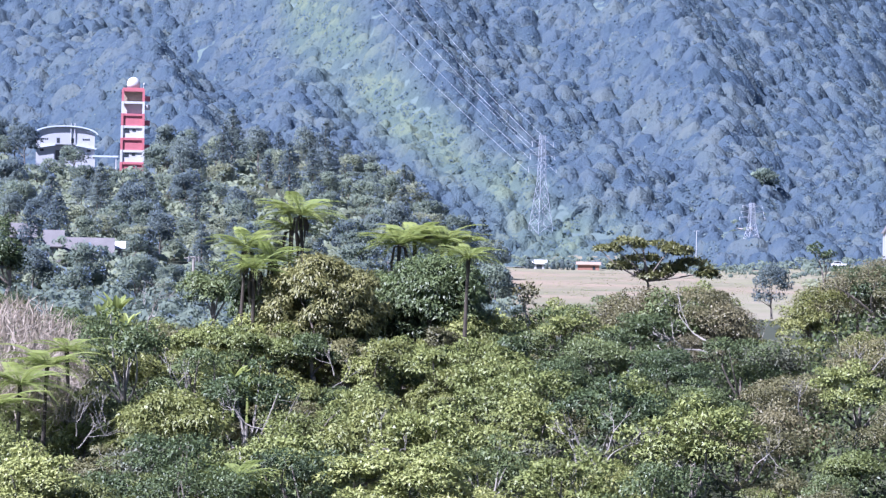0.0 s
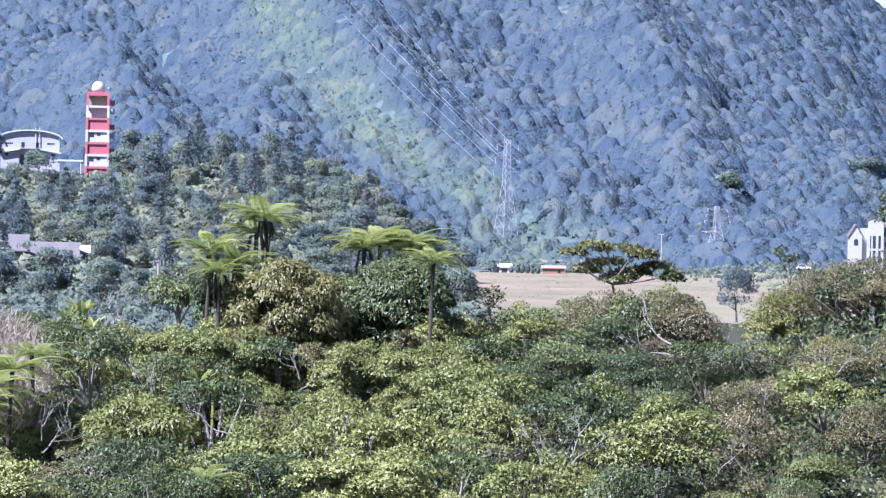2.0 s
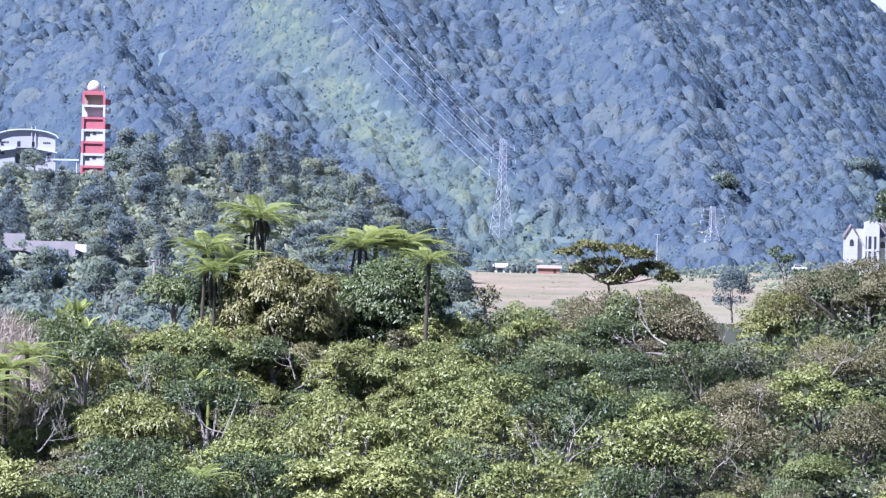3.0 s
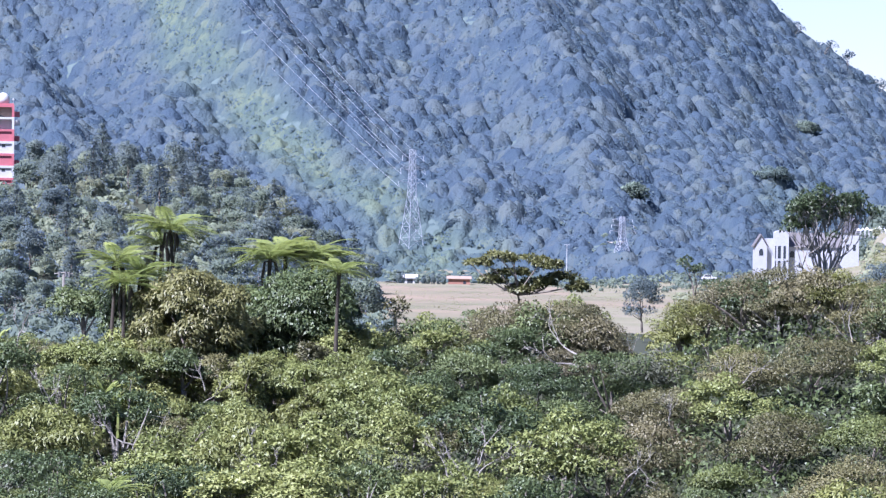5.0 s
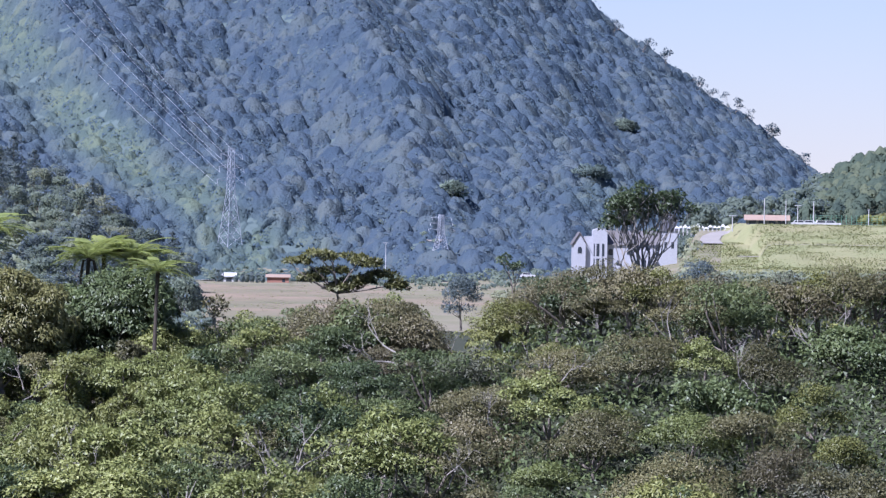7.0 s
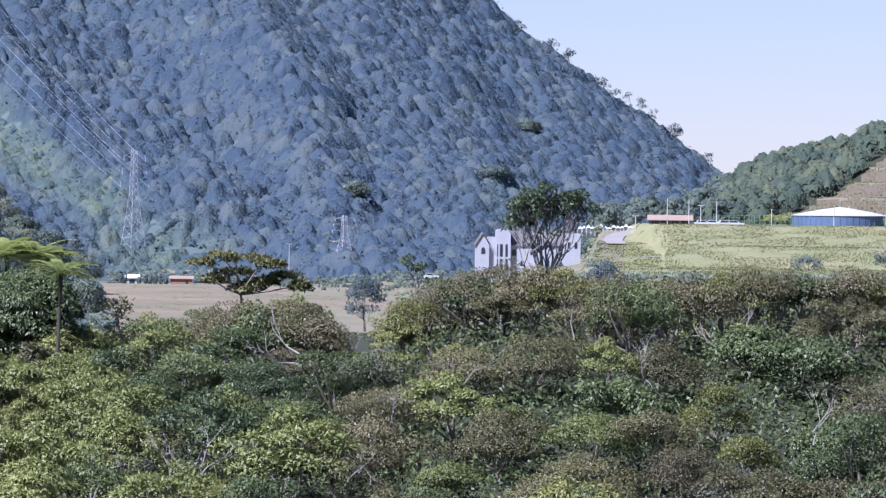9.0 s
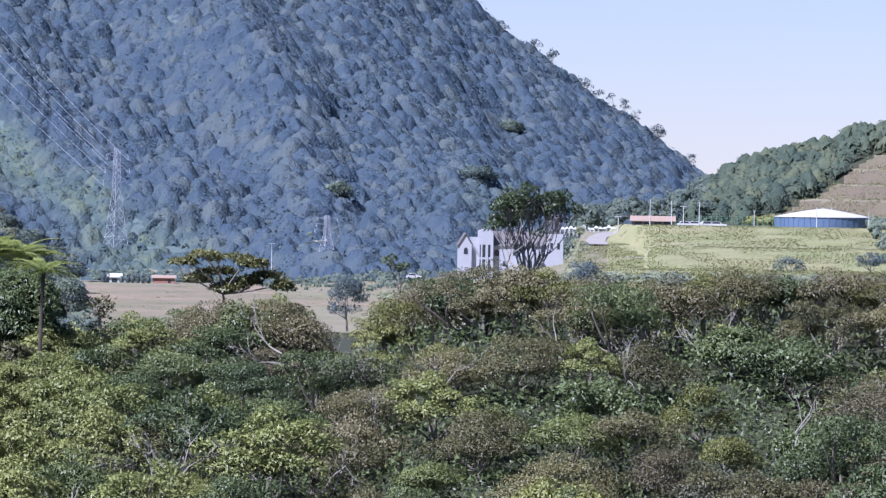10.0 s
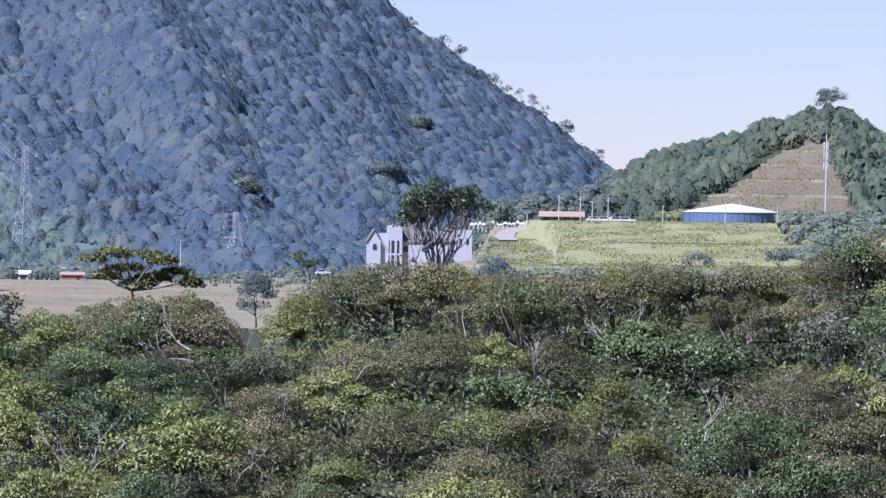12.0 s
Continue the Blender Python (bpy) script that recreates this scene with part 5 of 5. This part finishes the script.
# round water tank
tk = thing("water_tank", spot(1421, 1400, z=up_at(-8, 1400)), "wide blue steel water tank with a white conical roof", "tank")
part("shell", Geo().lathe([(11.9, -1), (11.9, 2.9)], 64), TANK_BLUE, tk, "blue ribbed steel shell")
part("roof", Geo().lathe([(12.1, 2.903), (12.1, 3.05), (8, 3.9), (4, 4.6), (0.8, 5.05), (0.4, 5.1)], 64), WHITE, tk, "white conical roof", smooth=False)
for i in range(48):
    w = 2 * math.pi * i / 48
    part("rib", Geo().box(11.9, 12.0, -0.06, 0.06, -1, 2.88), TANK_BLUE, tk, at=Matrix.Rotation(w, 4, "Z"))
for x in (-1.5, 0.0, 2.2):
    part("vent", Geo().tube([(x, 0, 4.7), (x, 0, 5.5)], [0.16, 0.16], 6), STEEL, tk)

# antenna mast
ms = thing("antenna_mast", spot(1587, 1450, z=up_at(-2, 1450)), "slim grey antenna mast with panel aerials", "mast")
part("pole", Geo().tube([(0, 0, -1), (0, 0, 12), (0, 0, 22.5)], [0.3, 0.24, 0.15], 10), STEEL, ms)
for z in (14.5, 17.2, 19.6):
    for w in (0, 120, 240):
        part("aerial_panel", Geo().box(-0.2, 0.2, -0.75, -0.5, z - 1.0, z + 1.0), WHITE, ms, at=Matrix.Rotation(radians(w + 30), 4, "Z"))
part("spike", Geo().tube([(0, 0, 22.5), (0, 0, 24.2)], [0.06, 0.03], 5), STEEL, ms)


def lamp_post(u, v0, v1, d, arm=1.0):
    t = thing("lamp_post", spot(u, d, z=up_at(v0, d)), "tall thin white lamp post on the bank", "lamp post", "lamp posts on the bank")
    h = d * (v1 - v0) / 1e4
    part("pole", Geo().tube([(0, 0, -1), (0, 0, h)], [0.14, 0.09], 6), WHITE, t)
    part("lamp_head", Geo().box(-arm, arm, -0.12, 0.12, h, h + 0.14), STEEL, t)


for u, v0, v1, arm in [(1116, -12, 39, 0.1), (1154, -10, 38, 0.1), (1175, -8, 28, 0.8), (1203, -6, 36, 0.1), (1060, -12, 8, 0.9), (1300, -8, 22, 0.3), (1410, -10, 30, 0.1), (1502, -12, 24, 0.1), (448, -90, -50, 0.8)]:
    lamp_post(u, v0, v1, 1310 if u > 1000 else 1700, arm)

# wire fence along the top of the bank
fn = thing("fence", spot(1270, 1330, z=up_at(-8, 1330)), "green wire fence on top of the grassed bank", "fence")
for i in range(17):
    part("post", Geo().tube([(-9.6 + 1.2 * i, 0, -1), (-9.6 + 1.2 * i, 0, 2.7)], [0.06, 0.05], 5), NET, fn)
for z in (0.6, 1.1, 1.6, 2.1, 2.6):
    part("wire", Geo().tube([(-9.6, 0, z), (9.6, 0, z)], [0.025, 0.025], 4), NET, fn)


def car(m, label):
    c = thing("car", m, label, "car", "cars parked on the bank")
    part("body", Geo().prism([(-2.1, 0.35), (2.1, 0.35), (2.15, 0.8), (1.9, 0.95), (-2.0, 1.0), (-2.15, 0.8)], -0.85, 0.85), WHITE, c)
    part("cabin", Geo().prism([(-1.7, 0.98), (1.0, 0.95), (0.5, 1.5), (-1.3, 1.52)], -0.75, 0.75), WHITE, c)
    for y in (-0.77, 0.77):
        part("side_glass", Geo().prism([(-1.45, 1.05), (0.7, 1.03), (0.4, 1.42), (-1.2, 1.44)], y - 0.02, y + 0.02), GLASS, c)
    for x in (-1.35, 1.3):
        for y in (-0.8, 0.8):
            part("wheel", Geo().prism([(x + 0.33 * math.cos(a), 0.33 + 0.33 * math.sin(a)) for a in np.linspace(0, 2 * math.pi, 12, endpoint=False)], y - 0.1, y + 0.1), TYRE, c)
    return c


for u, tn in [(1180, 5), (1199, -8), (1219, 12), (1236, 0)]:
    car(spot(u, 1318, z=up_at(-9, 1318), turn=tn), "small white car parked on the bank")
car(spot(700, 1560, z=up_at(-108, 1560)), "white pickup standing at the field edge")

# row of small white tombs beside the drive
for i in range(15):
    u = 962 + i * 7.4
    hgt = rng.uniform(0.6, 1.5)
    t = thing("tomb_canopy", spot(u, 1390 + rng.normal() * 3, z=up_at(-20 + i * 0.3, 1390)), "small white tent canopy in a row", "canopy", "white canopies by the drive")
    part("roof", Geo().add([(-0.75, -0.7, hgt * 0.6), (0.75, -0.7, hgt * 0.6), (0.75, 0.7, hgt * 0.6), (-0.75, 0.7, hgt * 0.6), (0, 0, hgt + 0.2)], [(0, 1, 4), (1, 2, 4), (2, 3, 4), (3, 0, 4), (3, 2, 1, 0)]), WHITE, t)
    for sx in (-1, 1):
        for sy in (-1, 1):
            part("post", Geo().box(sx * 0.62 - 0.06, sx * 0.62 + 0.06, sy * 0.6 - 0.06, sy * 0.6 + 0.06, -1.2, hgt * 0.6), WHITE, t)


def strip(name, label, pts, width, material, lift=0.12, kind="structure"):
    """A ribbon that follows the ground through (bearing, distance) points."""
    us_, ds_ = [p[0] for p in pts], [p[1] for p in pts]
    k = np.linspace(0, len(pts) - 1, 60)
    u_, d_ = np.interp(k, range(len(pts)), us_), np.interp(k, range(len(pts)), ds_)
    P = np.stack([d_ * np.sin(u_ / 1e4), d_ * np.cos(u_ / 1e4)], -1)
    T = np.gradient(P, axis=0)
    N = unit(np.stack([-T[:, 1], T[:, 0]], -1))
    g = Geo()
    v = []
    for i in range(60):
        for s in (-1, -0.5, 0, 0.5, 1):
            q = P[i] + N[i] * s * width / 2
            dd_ = float(np.hypot(*q))
            v.append((q[0], q[1], float(land(math.atan2(q[0], q[1]) * 1e4, dd_)) + lift))
    g.add(v, [(i * 5 + j, i * 5 + j + 1, i * 5 + j + 6, i * 5 + j + 5) for i in range(59) for j in range(4)])
    return tagged(new(name, g.mesh(name, material)), label, "road", kind=kind)


strip("road", "pale concrete drive curving up the bank", [(1078, 1356), (1058, 1350), (1038, 1340), (1024, 1322), (1020, 1302), (1027, 1285)], 4.5, ASPHALT, 0.3)
strip("road_bench", "pale track along the foot of the bank", [(1070, 1228), (1200, 1228), (1400, 1228), (1560, 1228)], 2.2, ASPHALT, 0.3)
strip("road_field", "pale dirt road at the far side of the field", [(60, 1640), (160, 1650), (300, 1655), (430, 1650)], 5.0, ASPHALT, 0.25)
strip("road_valley", "pale dirt road beyond the bushes", [(520, 1790), (640, 1800), (780, 1810), (900, 1815)], 5.0, ASPHALT, 0.4)

# ---- power line ----
def pylon(m, h, label, bars=0.085, wide=1.0):
    """A lattice pylon with three pairs of arms."""
    t = thing("pylon", m, label, "pylon", "power line pylons")

    def half(z):
        return np.interp(z, [0, 0.55 * h, h], [h * 0.095 * wide, h * 0.032 * wide, h * 0.022 * wide])
    levels = np.concatenate([np.linspace(0, 0.55 * h, 6), np.linspace(0.62 * h, h, 7)])
    corners = [(-1, -1), (1, -1), (1, 1), (-1, 1)]
    for sx, sy in corners:
        part("leg", Geo().tube([(sx * half(z), sy * half(z), z) for z in (-1, 0.55 * h, h)], [bars * 1.3, bars * 1.1, bars], 4), CABLE, t)
    g = Geo()
    for a_, b_ in zip(levels[:-1], levels[1:]):
        for i in range(4):
            (x0, y0), (x1, y1) = corners[i], corners[(i + 1) % 4]
            g.tube([(x0 * half(a_), y0 * half(a_), a_), (x1 * half(b_), y1 * half(b_), b_)], [bars * 0.7] * 2, 4)
            g.tube([(x1 * half(a_), y1 * half(a_), a_), (x0 * half(b_), y0 * half(b_), b_)], [bars * 0.7] * 2, 4)
            g.tube([(x0 * half(b_), y0 * half(b_), b_), (x1 * half(b_), y1 * half(b_), b_)], [bars * 0.6] * 2, 4)
    tagged(part("bracing", g, CABLE, t), kind="stuff")
    for z, l in ((0.66 * h, 0.17 * h * wide), (0.79 * h, 0.15 * h * wide), (0.92 * h, 0.13 * h * wide)):
        for s in (-1, 1):
            arm = part("cross_arm", Geo().tube([(s * half(z), 0.4, z), (s * l, 0, z + 0.02 * h)], [bars, bars * 0.6], 4).tube([(s * half(z), -0.4, z + 0.05 * h), (s * l, 0, z + 0.02 * h)], [bars * 0.8, bars * 0.6], 4).tube([(s * half(z), -0.4, z), (s * l, 0, z + 0.02 * h)], [bars, bars * 0.6], 4), CABLE, t)
            part("insulator", Geo().tube([(s * l, 0, z + 0.02 * h), (s * l, -0.5, z - 0.04 * h)], [0.08, 0.08], 5), STEEL, arm)
    return t


def pylon_at(u, v_foot, v_top, turn, label, bars, wide=1.0):
    m = far_spot(u, v_foot)
    d = math.hypot(m.translation.x, m.translation.y)
    h = up_at(v_top, d) - m.translation.z
    m = m @ Matrix.Rotation(radians(turn), 4, "Z")
    pylon(m, h, label, bars, wide)
    return m, h


pb, H1 = pylon_at(172, -62, 114, 35, "tall steel lattice pylon at the mountain foot", 0.075)
pylon_at(545, -78, 2, 30, "broad steel lattice pylon beyond the valley", 0.09, 1.9)
for z, l in ((0.62, 0.17), (0.75, 0.15), (0.88, 0.13)):
    for s in (-1, 1):
        a0 = pb @ Vector((s * l * H1, -0.5, z * H1))
        ux = -330 + s * 34 - 40 * (0.75 - z)
        vx = 590 + 260 * (z - 0.75)
        d1 = 2330
        a1 = Vector((d1 * math.sin(ux / 1e4), d1 * math.cos(ux / 1e4), up_at(vx, d1)))
        pts = [a0.lerp(a1, k) + Vector((0, 0, -16 * k * (1 - k))) for k in np.linspace(0, 1, 24)]
        w = thing("power_cable", Matrix(), "bright thin power cable strung up the mountain", "cable", "power cables")
        part("strand", Geo().tube(pts, [0.035] * 24, 4), CABLE, w)

broad_tree("hill_tree", spot(-441, 860, z=up_at(-225, 860)), "round green tree in front of the utility pole", LEAF_MID_HAZED, 5.4, 3.4, puffs=26, per=80, length=0.5, width=0.16)
broad_tree("hill_tree", spot(-620, 935, z=up_at(-185, 935)), "low green tree in front of the barn", LEAF_MID_HAZED, 4.6, 3.4, puffs=26, per=80, length=0.5, width=0.16)
broad_tree("hill_tree", spot(-700, 930, z=up_at(-185, 930)), "low green tree in front of the barn", LEAF_MID_HAZED, 5.4, 3.0, puffs=26, per=80, length=0.5, width=0.16)

broad_tree("hill_tree", spot(-499, 1352), "tall dark tree beside the banded tower", LEAF_PINE_HAZED, 14.5, 2.9, puffs=60, per=90, length=0.5, width=0.17, puff=1.2, flat=0.8, lean=0.7, bare=0.1, lobes=7)
broad_tree("valley_tree", spot(-772, 430, z=up_at(-190, 430)), "tall dark leafy tree behind the cane stand", LEAF_DARK, 7.2, 1.7, puffs=60, per=90, length=0.26, width=0.08, puff=0.6, flat=0.7, bare=0.1, lobes=8)
broad_tree("valley_tree", spot(-405, 400, z=up_at(-240, 400)), "dark rounded tree behind the crest shrubs", LEAF_DARK, 5.0, 2.4, puffs=60, per=90, length=0.24, width=0.08, puff=0.6, flat=0.6, bare=0.1, lobes=6)

# pale pole with a cross-arm near the barn
pl = thing("utility_pole", spot(-441, 905, z=up_at(-165, 905)), "weathered pale utility pole with a cross-arm", "pole")
part("pole", Geo().tube([(0, 0, -1), (0.05, 0, 2.2), (0, 0, 4.6)], [0.3, 0.26, 0.2], 7), BARK_PALE, pl)
part("cross_arm", Geo().tube([(-1.5, 0, 4.35), (0, -0.2, 4.6), (1.5, 0, 4.4)], [0.08, 0.13, 0.08], 5), BARK_PALE, pl)
for x in (-0.7, 0.35, 0.9):
    part("transformer", Geo().tube([(x, -0.3, 3.9), (x, -0.3, 4.7)], [0.16, 0.16], 7), CONCRETE, pl)
